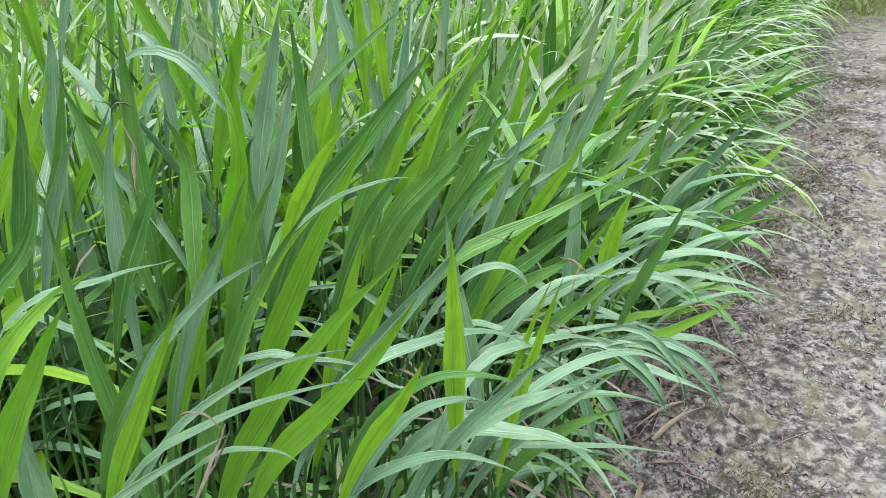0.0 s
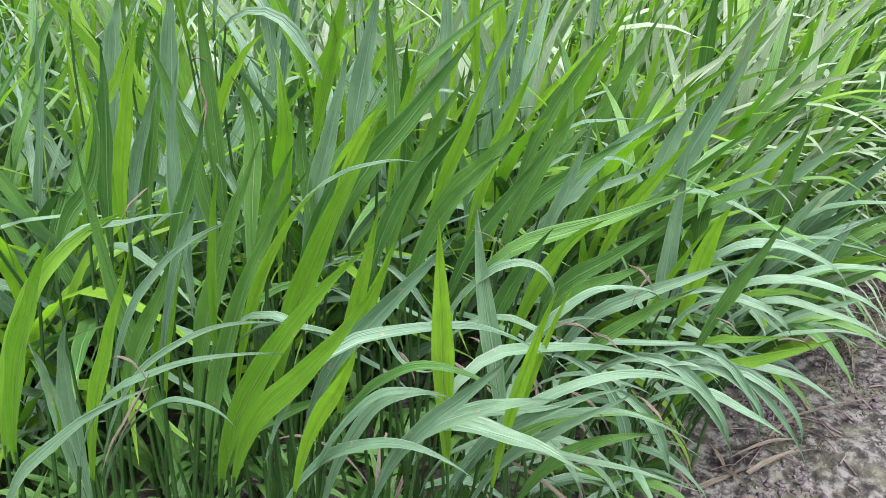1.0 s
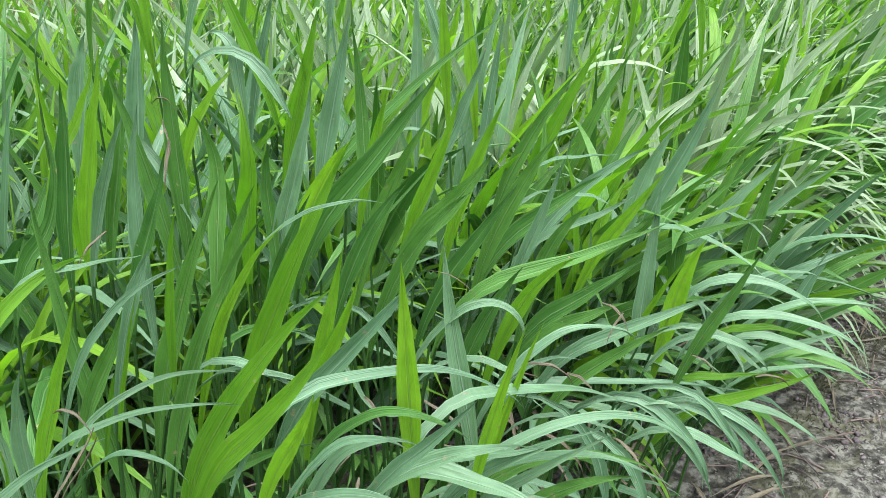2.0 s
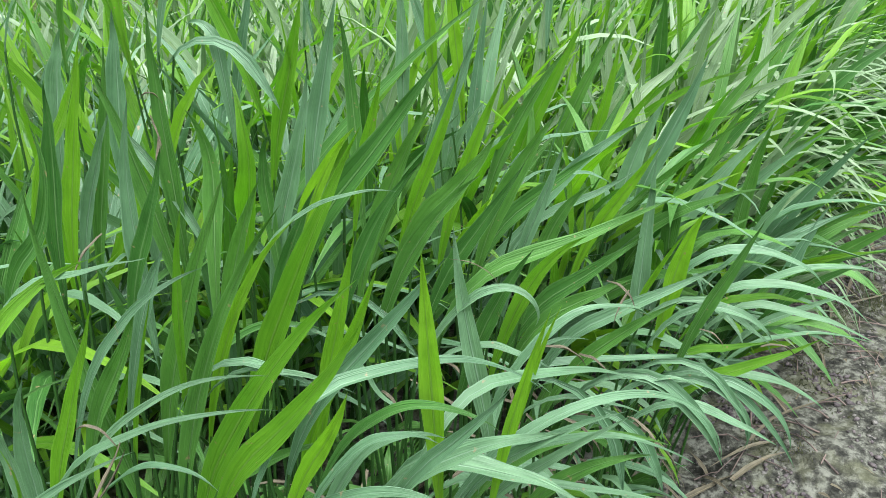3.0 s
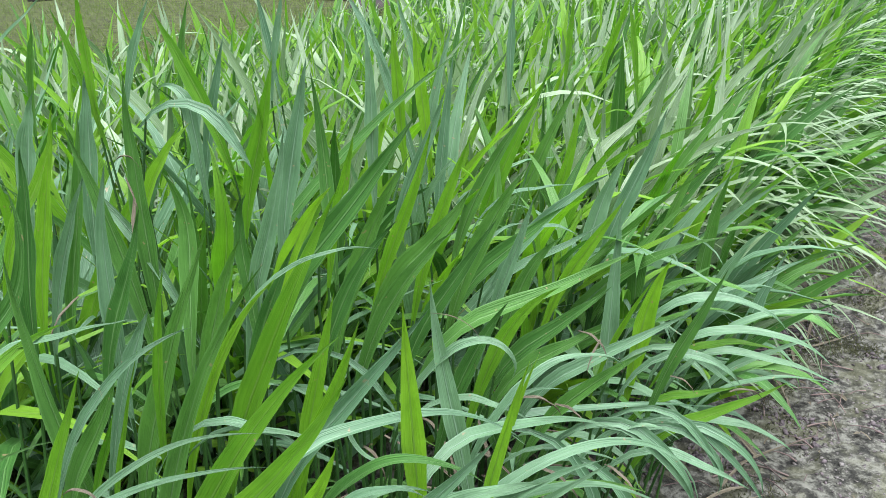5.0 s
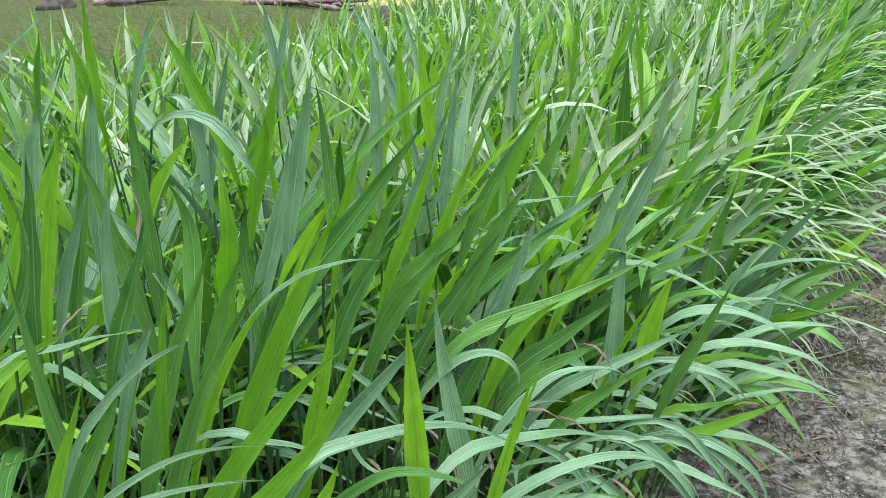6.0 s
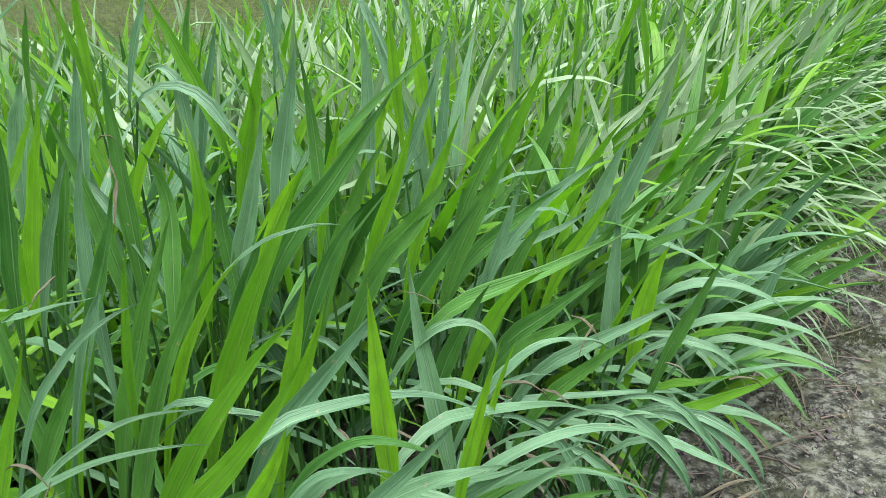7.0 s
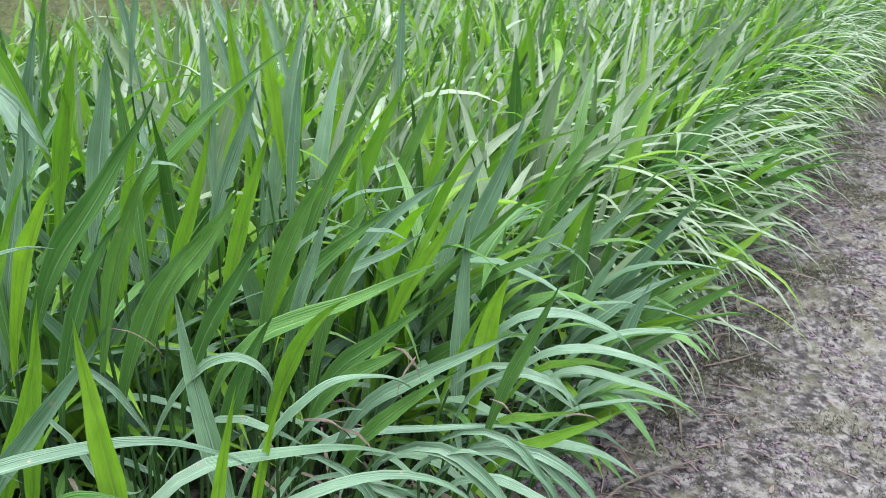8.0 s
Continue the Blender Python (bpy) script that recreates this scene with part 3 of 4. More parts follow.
add_blade(-0.004, 1.100, 0.932, 0.3, 12.1, 0.042, 55.0, -0.2, 0.008, "pale_leaf")
add_blade(0.037, 1.065, 0.829, -10.1, 44.8, 0.136, -14.1, 0.1, 0.028)
add_blade(0.105, 1.120, 0.737, 8.5, 21.8, 0.226, -10.0, -0.0, 0.025)
add_blade(-0.085, 1.165, 0.866, -22.8, 67.0, 0.108, -4.8, 0.0, 0.016, "young_leaf")
add_blade(0.022, 1.215, 0.801, -12.3, 67.9, 0.171, 5.3, -0.1, 0.020, "young_leaf")
begin_plant(0.008, 1.044)
add_blade(0.129, 1.035, 0.499, -4.0, 44.7, 0.225, 56.8, -0.5, 0.021)
add_blade(0.135, 1.095, 0.709, -10.4, 63.0, 0.130, 32.0, -0.2, 0.020, "young_leaf")
add_blade(0.200, 1.050, 0.606, 0.2, 2.8, 0.098, 25.0, -0.3, 0.009, "pale_leaf")
begin_plant(0.195, 1.050)
add_blade(0.259, 1.050, 0.545, 0.1, -76.8, 0.078, 11.0, -0.0, 0.015, "pale_leaf")
add_blade(0.294, 1.100, 0.508, 0.1, -66.7, 0.076, 12.2, -0.1, 0.015, "pale_leaf")
begin_plant(-0.552, 1.200)
add_blade(-0.490, 1.200, 0.887, 0.1, 77.7, 0.147, -3.5, -0.0, 0.032, "pale_leaf")
add_blade(-0.396, 1.215, 0.874, -9.6, 53.0, 0.128, 19.5, 0.0, 0.021, "young_leaf")
begin_plant(-0.396, 1.250)
add_blade(-0.293, 1.250, 0.951, 0.0, -56.2, 0.082, 9.0, -0.0, 0.018, "pale_leaf")
add_blade(-0.351, 1.270, 0.957, 179.6, 88.2, 0.077, 130.1, 0.4, 0.020, "pale_leaf")
add_blade(-0.285, 1.315, 0.870, -13.8, 66.4, 0.177, -7.0, -0.1, 0.027, "young_leaf")
begin_plant(-0.008, 1.233)
add_blade(0.082, 1.215, 0.786, -11.4, 62.2, 0.147, 8.3, -0.0, 0.026)
add_blade(0.089, 1.250, 0.787, 0.2, 45.5, 0.075, 49.5, -0.2, 0.009, "pale_leaf")
add_blade(0.130, 1.250, 0.507, 24.4, -0.6, 0.318, 13.0, -0.1, 0.018, "waxy_leaf")
add_blade(0.134, 1.150, 0.596, 0.3, 41.0, 0.084, 48.7, -0.4, 0.010, "pale_leaf")
add_blade(0.137, 1.215, 0.722, -12.4, 68.9, 0.125, 33.4, -0.0, 0.021)
add_blade(0.158, 1.215, 0.625, -8.6, 35.9, 0.123, 2.3, 0.0, 0.023)
begin_plant(0.052, 1.150)
add_blade(0.133, 1.150, 0.776, 0.0, 68.1, 0.126, -5.4, -0.0, 0.015, "waxy_leaf")
add_blade(0.194, 1.250, 0.586, 6.4, 30.9, 0.209, 0.1, -0.0, 0.022, "waxy_leaf")
add_blade(0.210, 1.165, 0.595, -7.7, 45.9, 0.152, 7.4, -0.1, 0.019)
add_blade(0.252, 1.200, 0.514, 0.4, 45.5, 0.126, 94.1, -0.7, 0.013, "waxy_leaf")
begin_plant(0.173, 1.200)
add_blade(0.305, 1.200, 0.542, 0.1, -36.9, 0.149, 48.4, -0.2, 0.016, "waxy_leaf")
add_blade(0.308, 1.200, 0.532, 0.2, -44.2, 0.149, 27.8, -0.3, 0.015, "pale_leaf")
add_blade(0.349, 1.250, 0.474, 0.1, -19.4, 0.125, 9.8, -0.1, 0.015, "pale_leaf")
add_blade(0.366, 1.280, 0.494, 0.3, -30.0, 0.136, 86.2, -0.2, 0.013, "waxy_leaf")
begin_plant(-0.834, 1.300)
add_blade(-0.697, 1.300, 1.053, -0.0, 33.2, 0.145, -3.1, 0.0, 0.011, "waxy_leaf")
begin_plant(-0.736, 1.357)
add_blade(-0.648, 1.315, 1.026, -25.5, 59.1, 0.073, -7.2, -0.3, 0.014)
begin_plant(-0.320, 1.387)
add_blade(-0.391, 1.365, 0.963, -162.7, 71.2, 0.144, 4.1, 0.0, 0.024, "young_leaf")
add_blade(-0.223, 1.300, 0.850, -0.0, 74.1, 0.192, -0.1, 0.0, 0.030, "waxy_leaf")
begin_plant(-0.148, 1.295)
add_blade(-0.146, 1.265, 0.838, -84.9, 93.0, 0.191, 18.9, 0.0, 0.020)
add_blade(-0.029, 1.300, 0.855, 0.1, 63.8, 0.148, -7.0, -0.1, 0.020, "waxy_leaf")
begin_plant(-0.051, 1.329)
add_blade(0.072, 1.315, 0.720, -6.6, 42.6, 0.170, 4.1, -0.1, 0.026)
add_blade(0.134, 1.300, 0.737, 0.0, 25.4, 0.132, -17.3, -0.1, 0.014, "pale_leaf")
add_blade(0.138, 1.265, 0.619, -6.9, 39.8, 0.168, -6.1, -0.1, 0.026)
add_blade(0.146, 1.350, 0.775, 0.2, 8.1, 0.061, 51.8, -0.3, 0.010, "pale_leaf")
begin_plant(0.199, 1.388)
add_blade(0.349, 1.365, 0.495, -8.7, 16.1, 0.109, -16.1, 0.2, 0.016, "young_leaf")
add_blade(0.352, 1.315, 0.602, -14.0, 65.8, 0.158, -2.5, 0.1, 0.019)
add_blade(0.365, 1.335, 0.467, -6.1, 30.2, 0.175, -10.9, 0.2, 0.020, "young_leaf")
add_blade(0.367, 1.340, 0.587, 0.2, -9.7, 0.096, 55.7, -0.3, 0.014, "waxy_leaf")
add_blade(0.373, 1.350, 0.582, 0.0, -37.3, 0.092, 0.7, -0.0, 0.012, "waxy_leaf")
add_blade(0.393, 1.300, 0.489, 0.1, -22.8, 0.153, 68.1, -0.2, 0.015, "pale_leaf")
begin_plant(0.261, 1.280)
add_blade(0.373, 1.280, 0.505, 0.2, -50.8, 0.130, 37.0, -0.2, 0.012, "pale_leaf")
add_blade(0.389, 1.300, 0.486, 0.0, -42.3, 0.178, 24.9, -0.1, 0.013, "pale_leaf")
begin_plant(-0.597, 1.446)
add_blade(-0.643, 1.415, 0.988, -145.9, 80.5, 0.118, 9.2, 0.0, 0.015, "young_leaf")
add_blade(-0.625, 1.415, 1.012, -36.5, 84.0, 0.126, 14.0, 0.1, 0.018, "young_leaf")
begin_plant(-0.477, 1.400)
add_blade(-0.402, 1.400, 0.909, 0.0, 71.3, 0.152, 0.4, -0.0, 0.019, "pale_leaf")
begin_plant(-0.204, 1.500)
add_blade(-0.160, 1.500, 0.872, 0.6, 86.2, 0.182, -6.7, 0.0, 0.022, "waxy_leaf")
begin_plant(-0.074, 1.500)
add_blade(0.079, 1.500, 0.773, 0.0, 13.0, 0.106, 6.2, -0.0, 0.013, "pale_leaf")
add_blade(0.101, 1.450, 0.704, 0.0, 49.8, 0.191, 22.3, -0.0, 0.023, "waxy_leaf")
add_blade(-0.128, 1.550, 0.898, 180.0, 72.2, 0.149, -5.8, -0.0, 0.017, "waxy_leaf")
add_blade(-0.113, 1.515, 0.930, -78.4, 81.6, 0.128, -3.6, 0.1, 0.019, "young_leaf")
add_blade(0.007, 1.515, 0.749, -7.9, 62.9, 0.207, 12.6, 0.0, 0.024)
begin_plant(0.089, 1.433)
add_blade(0.188, 1.415, 0.680, -10.5, 57.1, 0.151, -0.4, -0.1, 0.021, "young_leaf")
add_blade(0.259, 1.415, 0.568, -14.4, 65.0, 0.131, 6.0, 0.0, 0.009, "young_leaf")
begin_plant(0.198, 1.480)
add_blade(0.241, 1.480, 0.527, -0.0, 86.5, 0.239, 0.9, 0.0, 0.028, "waxy_leaf")
add_blade(0.298, 1.395, 0.592, -20.6, 78.3, 0.136, 16.7, 0.0, 0.030, "young_leaf")
add_blade(0.372, 1.400, 0.650, 0.2, 6.5, 0.160, 67.3, -0.4, 0.019, "pale_leaf")
add_blade(0.386, 1.465, 0.527, -7.2, 24.6, 0.122, 41.2, -0.3, 0.021, "young_leaf")
add_blade(0.398, 1.450, 0.567, 0.2, 10.7, 0.208, 61.6, -0.4, 0.020, "pale_leaf")
add_blade(0.402, 1.400, 0.437, 0.2, 0.0, 0.149, 48.8, -0.3, 0.017, "pale_leaf")
begin_plant(0.276, 1.500)
add_blade(0.431, 1.500, 0.508, 0.1, -5.0, 0.189, 24.6, -0.2, 0.018, "waxy_leaf")
add_blade(0.440, 1.420, 0.490, 0.2, 23.5, 0.155, 43.0, -0.4, 0.012, "pale_leaf")
add_blade(0.408, 1.600, 0.557, 0.2, 33.2, 0.118, 59.0, -0.3, 0.017, "pale_leaf")
add_blade(0.448, 1.550, 0.530, 0.2, 28.7, 0.181, 52.6, -0.3, 0.020, "pale_leaf")
begin_plant(-0.090, 1.662)
add_blade(-0.103, 1.615, 0.889, -105.6, 83.7, 0.161, -1.9, 0.0, 0.022, "young_leaf")
add_blade(-0.071, 1.600, 0.791, 0.0, 81.2, 0.199, 2.2, -0.0, 0.020, "waxy_leaf")
add_blade(-0.218, 1.700, 0.989, 180.0, 65.6, 0.113, 8.9, 0.0, 0.016, "waxy_leaf")
add_blade(0.001, 1.715, 0.714, -7.8, 64.3, 0.246, 2.3, -0.0, 0.029, "young_leaf")
begin_plant(0.133, 1.600)
add_blade(0.201, 1.600, 0.678, 0.0, 74.3, 0.152, 17.4, -0.0, 0.032, "pale_leaf")
add_blade(0.250, 1.620, 0.714, -0.0, 65.7, 0.191, -7.7, 0.0, 0.029, "waxy_leaf")
begin_plant(0.317, 1.600)
add_blade(0.454, 1.600, 0.421, 0.0, 32.2, 0.155, 9.9, -0.0, 0.015, "waxy_leaf")
begin_plant(-0.828, 1.700)
add_blade(-0.738, 1.700, 0.975, 0.0, 63.2, 0.127, 2.9, -0.0, 0.020, "waxy_leaf")
begin_plant(-0.436, 1.800)
add_blade(-0.486, 1.800, 0.990, 180.0, 83.1, 0.097, 1.2, 0.0, 0.014, "pale_leaf")
add_blade(-0.465, 1.800, 0.988, 0.0, 73.6, 0.099, -1.6, -0.0, 0.015, "waxy_leaf")
begin_plant(-0.108, 1.800)
add_blade(-0.173, 1.800, 0.942, 180.0, 76.4, 0.134, -1.5, -0.0, 0.016, "pale_leaf")
add_blade(0.056, 1.765, 0.700, -8.0, 66.1, 0.240, 6.4, -0.0, 0.027)
begin_plant(0.057, 1.790)
add_blade(0.122, 1.765, 0.701, -20.6, 73.6, 0.192, -8.9, -0.0, 0.021, "young_leaf")
begin_plant(0.239, 1.824)
add_blade(0.302, 1.815, 0.525, -8.0, 76.5, 0.284, 22.9, 0.1, 0.024)
add_blade(0.353, 1.815, 0.529, -9.0, 73.5, 0.234, 19.8, -0.0, 0.024, "young_leaf")
begin_plant(-0.836, 1.935)
add_blade(-0.768, 1.915, 0.927, -16.3, 72.7, 0.143, 12.0, 0.1, 0.017)
begin_plant(0.208, 1.925)
add_blade(0.308, 1.915, 0.560, -5.7, 57.1, 0.262, 5.1, 0.0, 0.026)
begin_plant(0.306, 1.975)
add_blade(0.401, 1.965, 0.494, -6.2, 60.0, 0.263, 4.4, -0.0, 0.025)
add_blade(0.447, 2.015, 0.503, -5.6, 59.1, 0.250, 17.8, -0.0, 0.022, "young_leaf")
begin_plant(-0.102, 2.200)
add_blade(-0.058, 2.200, 0.892, 0.0, 85.7, 0.131, 1.2, -0.0, 0.019, "waxy_leaf")
begin_plant(0.024, 2.358)
add_blade(0.066, 2.315, 0.890, -45.3, 78.4, 0.130, -5.5, -0.0, 0.013, "young_leaf")
begin_plant(0.260, 2.354)
add_blade(0.224, 2.315, 0.861, -132.8, 81.9, 0.133, 1.9, 0.0, 0.016, "young_leaf")
end_plant()

# ---- the plot: the nearest plants are things of their own, the rest is one mass ----
FIELD_END, FIELD_WIDE, STEP = 6.6, 2.95, 0.076
rest_leaves, rest_young, rest_waxy, rest_haze_pale, rest_stems = Heap(), Heap(), Heap(), Heap(), Heap()
near_count = 0
rng.seed(23)
a = -2.2
while a < FIELD_END:
    d = 0.07
    wide = FIELD_WIDE - 0.24 * min(2, max(0, a - 0.6))
    while d < wide + 0.9:
        p = from_along(a + rng.uniform(-0.04, 0.04), d + rng.uniform(-0.035, 0.035))
        d += STEP * rng.uniform(0.85, 1.15)
        stray = max(0, d - wide) / 0.9
        if stray > 0 and rng.random() > 0.5 * (1 - stray):
            continue
        gap = (p - Vector((0.36, 0.22, 0))).length
        # rows nearer than y 0.35 are out of view, added to block front light
        if gap < 0.55 or p.y < -0.3:
            continue
        p.z = soil_height(p.x, p.y) - 0.005
        near = 0.6 < p.y < 1.75 and p.x > -0.75
        h, low = crop_height(p.x, p.y) * (rng.uniform(0.78, 1.05) if p.y < 2 else rng.uniform(0.86, 1.04)), False
        h *= 1 - 0.25 * stray
        if (p - Vector((0.34, 0.21, 0))).length < 1.42:
            h *= 0.37
            low = True
        # low plants draw only dark green: shade between the blades put into colour
        shapes = grow(p, h, lean_at(p.x, p.y), near, 6 if low else 7 if p.y > 1.6 else 6, 0.0 if low else 0.14 if inside(p.x, p.y) < 0.25 else 0.34 if p.y < 1.8 else 0.40, 0.0 if low else 0.34 if p.y < 1.8 else 0.44, low)
        if inside(p.x, p.y) < 0.22:
            shapes += skirt(p)
        if near and near_count < 190:
            near_count += 1
            crop_plant(p, shapes)
        else:
            for kind, s in shapes:
                # beyond y 1.9 the waxy blades take the haze-paled copy
                {"stem": rest_stems, "leaf": rest_leaves, "young_leaf": rest_young, "waxy_leaf": rest_haze_pale if p.y > 1.9 else rest_waxy}[kind].take(s)
    a += STEP
tagged(rest_leaves.put("grass_blades", GREEN), "dense stand of green fodder grass blades", "grass", kind="stuff")
tagged(rest_waxy.put("waxy_grass_blades", WAXY), "bluish-green waxy blades of the fodder grass stand", "grass", kind="stuff")
tagged(rest_haze_pale.put("pale_grass_blades", HAZE_PALE), "far waxy blades of the fodder grass stand, paled for haze and sheen", "grass", kind="stuff")
tagged(rest_young.put("young_grass_blades", YOUNG), "bright yellow-green young blades of the fodder grass stand", "grass", kind="stuff")
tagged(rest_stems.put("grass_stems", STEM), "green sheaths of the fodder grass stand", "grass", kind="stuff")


# ---- dry blades among the green ones, and litter at the crop's foot ----
def curl(start, heading, length, lift, width, twist):
    """A withered blade: rises a little, then hangs and curls."""
    out = Vector((math.cos(heading), math.sin(heading), 0))
    p1 = start + (out * 0.5 + UP * lift).normalized() * length * 0.35
    p2 = p1 + (out * 0.7 - UP * 0.35).normalized() * length * 0.3
    p3 = p2 + (out * 0.25 - UP * 0.95).normalized() * length * 0.35
    p3.z = max(p3.z, 0.02)
    return blade_shape(arc(start, p1, p2, p3), width * 0.75, UP + out * 0.3, 0.9, 0.12, 12, 4, 0.5, twist, rng.uniform(0, 6))


def withered_blade(x, y, z, heading, length, lift, width=0.004):
    ob = new("withered_blade", mesh_of("withered_blade", *curl(Vector((x, y, z)), radians(heading), length, lift, width * 0.6, rng.uniform(-1.2, 1.2)), DRY))
    return tagged(ob, "curled brown withered grass blade hanging in the crop", "dry leaf", "withered blades in the crop")


for x, y, z, heading, length, lift, width in ((-0.284, 1.00, 0.970, 10, 0.045, 0.5, 0.008), (-0.275, 1.00, 0.950, 320, 0.05, -0.5, 0.006), (-0.269, 1.00, 0.925, 290, 0.07, -0.7, 0.012), (-0.253, 0.86, 0.867, 250, 0.06, -0.2, 0.010),
                                              (-0.030, 0.56, 0.888, 0, 0.05, 0.4, 0.007), (0.004, 0.56, 0.885, 240, 0.09, -0.9, 0.008), (0.006, 0.56, 0.880, 220, 0.08, -1.2, 0.006), (0.150, 0.79, 0.916, 5, 0.06, 0.0, 0.003),
                                              (0.065, 0.82, 0.752, 320, 0.06, 0.2, 0.009), (0.222, 1.20, 0.687, 330, 0.07, 0.1, 0.012), (0.252, 1.20, 0.677, 250, 0.06, -0.2, 0.009), (0.167, 1.05, 0.671, 10, 0.08, 0.1, 0.014), (0.213, 1.05, 0.668, 340, 0.06, 0.1, 0.012),
                                              (0.183, 1.00, 0.613, 350, 0.10, 0.1, 0.013), (0.272, 1.05, 0.590, 330, 0.07, 0.0, 0.012), (0.343, 1.20, 0.630, 340, 0.05, 0.1, 0.008), (0.427, 1.30, 0.553, 20, 0.08, 0.1, 0.012), (0.12, 0.90, 0.50, 340, 0.12, 0.1, 0.014)):
    withered_blade(x, y, z, heading, length, lift, width)

litter = Heap()
for i in range(380):
    a = rng.uniform(-1.2, 4.5)
    p = from_along(a, rng.uniform(-0.16, 0.45))
    p.z = soil_height(p.x, p.y) + 0.008
    az, ln = rng.uniform(0, 6.28), rng.uniform(0.05, 0.2)
    out = Vector((math.cos(az), math.sin(az), 0))
    mid = p + out * ln * 0.5 + UP * rng.uniform(0.0, 0.03)
    end = p + out * ln
    end.z = soil_height(end.x, end.y) + rng.uniform(0.006, 0.03)
    litter.take(blade_shape(arc(p, p.lerp(mid, 0.7), mid, end), rng.uniform(0.006, 0.016), UP, 0.6, 0.1, 5, 2, 0.7, rng.uniform(-1.5, 1.5), rng.uniform(0, 6)))
tagged(litter.put("leaf_litter", DRY), "dry brown fallen grass blades on the soil", "litter", kind="stuff")

hanging = Heap()
for i in range(420):
    a = rng.uniform(-1.1, 5.5)
    p = from_along(a, rng.uniform(0.02, 0.35))
    p.z = rng.uniform(0.10, 0.42)
    az = math.atan2(EDGE_NORMAL.y, EDGE_NORMAL.x) + rng.gauss(0, 0.8)
    hanging.take(curl(p, az, rng.uniform(0.12, 0.28), rng.uniform(-0.3, 0.5), rng.uniform(0.006, 0.012), rng.uniform(-0.9, 0.9)))
tagged(hanging.put("dry_under_leaves", DRY), "dry brown lower blades hanging at the crop's edge", "dry leaves", kind="stuff")


# ---- the beaten soil: clods, scraps and a film of small weeds ----
def lump_shape(centre, size, flat):
    bm = bmesh.new()
    bmesh.ops.create_icosphere(bm, subdivisions=1, radius=1)
    off = Vector((rng.uniform(-50, 50), rng.uniform(-50, 50), rng.uniform(-50, 50)))
    spin = Euler((rng.uniform(-0.4, 0.4), rng.uniform(-0.4, 0.4), rng.uniform(0, 6.28))).to_matrix()
    stretch = Vector((rng.uniform(0.7, 1.35), rng.uniform(0.7, 1.35), flat))
    verts = []
    for v in bm.verts:
        q = v.co * (1 + 1.5 * noise.noise(v.co * 2.1 + off))
        q = spin @ Vector((q.x * stretch.x, q.y * stretch.y, q.z * stretch.z))
        verts.append(centre + q * size)
    faces = [tuple(v.index for v in f.verts) for f in bm.faces]
    bm.free()
    return verts, faces, [(0.5, 0.5)] * len(verts)


clods = Heap()
for i in range(13000):
    a = rng.uniform(-0.9, 5.6)
    d = -abs(rng.gauss(0.33, 0.26)) + 0.05
    if noise.noise(Vector((a, d, 7)) * 4.0) + rng.uniform(-0.15, 0.15) < 0.0:
        continue
    p = from_along(a, d)
    size = min(0.013, 0.0015 + abs(rng.gauss(0, 0.0023)))
    p.z = soil_height(p.x, p.y) + size * 0.05
    clods.take(lump_shape(p, size, rng.uniform(0.3, 0.6)))
tagged(clods.put("soil_clods", CLOD), "loose grey-brown clods and crumbs on the trodden soil", "clods", kind="stuff")

scraps = Heap()
for i in range(420):
    p = from_along(rng.uniform(-0.9, 5.2), rng.uniform(-1.2, 0.05))
    p.z = soil_height(p.x, p.y) + 0.006
    az, ln = rng.uniform(0, 6.28), rng.uniform(0.010, 0.035)
    out = Vector((math.cos(az), math.sin(az), rng.uniform(-0.1, 0.35))).normalized()
    e = p + out * ln
    scraps.take(blade_shape(arc(p, p.lerp(e, 0.33) + UP * 0.003, p.lerp(e, 0.66) + UP * 0.003, e), rng.uniform(0.003, 0.013), UP, 0.5, 0.1, 3, 2, 0.6, rng.uniform(-1, 1), 0))
tagged(scraps.put("dry_leaf_scraps", DRY), "pale dry leaf scraps scattered on the soil", "litter", kind="stuff")

straw = Heap()
for i in range(650):
    p = from_along(rng.uniform(-0.9, 5.2), -abs(rng.gauss(0.05, 0.4)) + 0.1)
    if noise.noise(Vector((p.x, p.y, 21)) * 3.0) < -0.1:
        continue
    p.z = soil_height(p.x, p.y) + 0.004
    az, ln = rng.uniform(0, 6.28), rng.uniform(0.03, 0.13)
    e = p + Vector((math.cos(az), math.sin(az), 0)) * ln
    e.z = soil_height(e.x, e.y) + rng.uniform(0.002, 0.02)
    straw.take(tube_shape([p, p.lerp(e, 0.33) + UP * rng.uniform(0, 0.012), p.lerp(e, 0.66) + UP * rng.uniform(0, 0.012), e], rng.uniform(0.0012, 0.0028), 0.001, 3, 4))
tagged(straw.put("dead_stalks", BARK), "dark dead grass stalks lying on the trodden soil", "litter", kind="stuff")

dark_crumbs = Heap()
for i in range(26000):
    p = from_along(rng.uniform(-0.9, 5.0), -abs(rng.gauss(0.25, 0.40)) + 0.08)
    if noise.noise(Vector((p.x, p.y, 31)) * 5.0) + rng.uniform(-0.1, 0.1) < 0.2:
        continue
    size = min(0.012, 0.0012 + abs(rng.gauss(0, 0.0032)))
    p.z = soil_height(p.x, p.y) + size * 0.2
    dark_crumbs.take(lump_shape(p, size, rng.uniform(0.5, 0.95)))
tagged(dark_crumbs.put("damp_crumbs", DAMP), "dark damp soil crumbs lying in patches", "clods", kind="stuff")

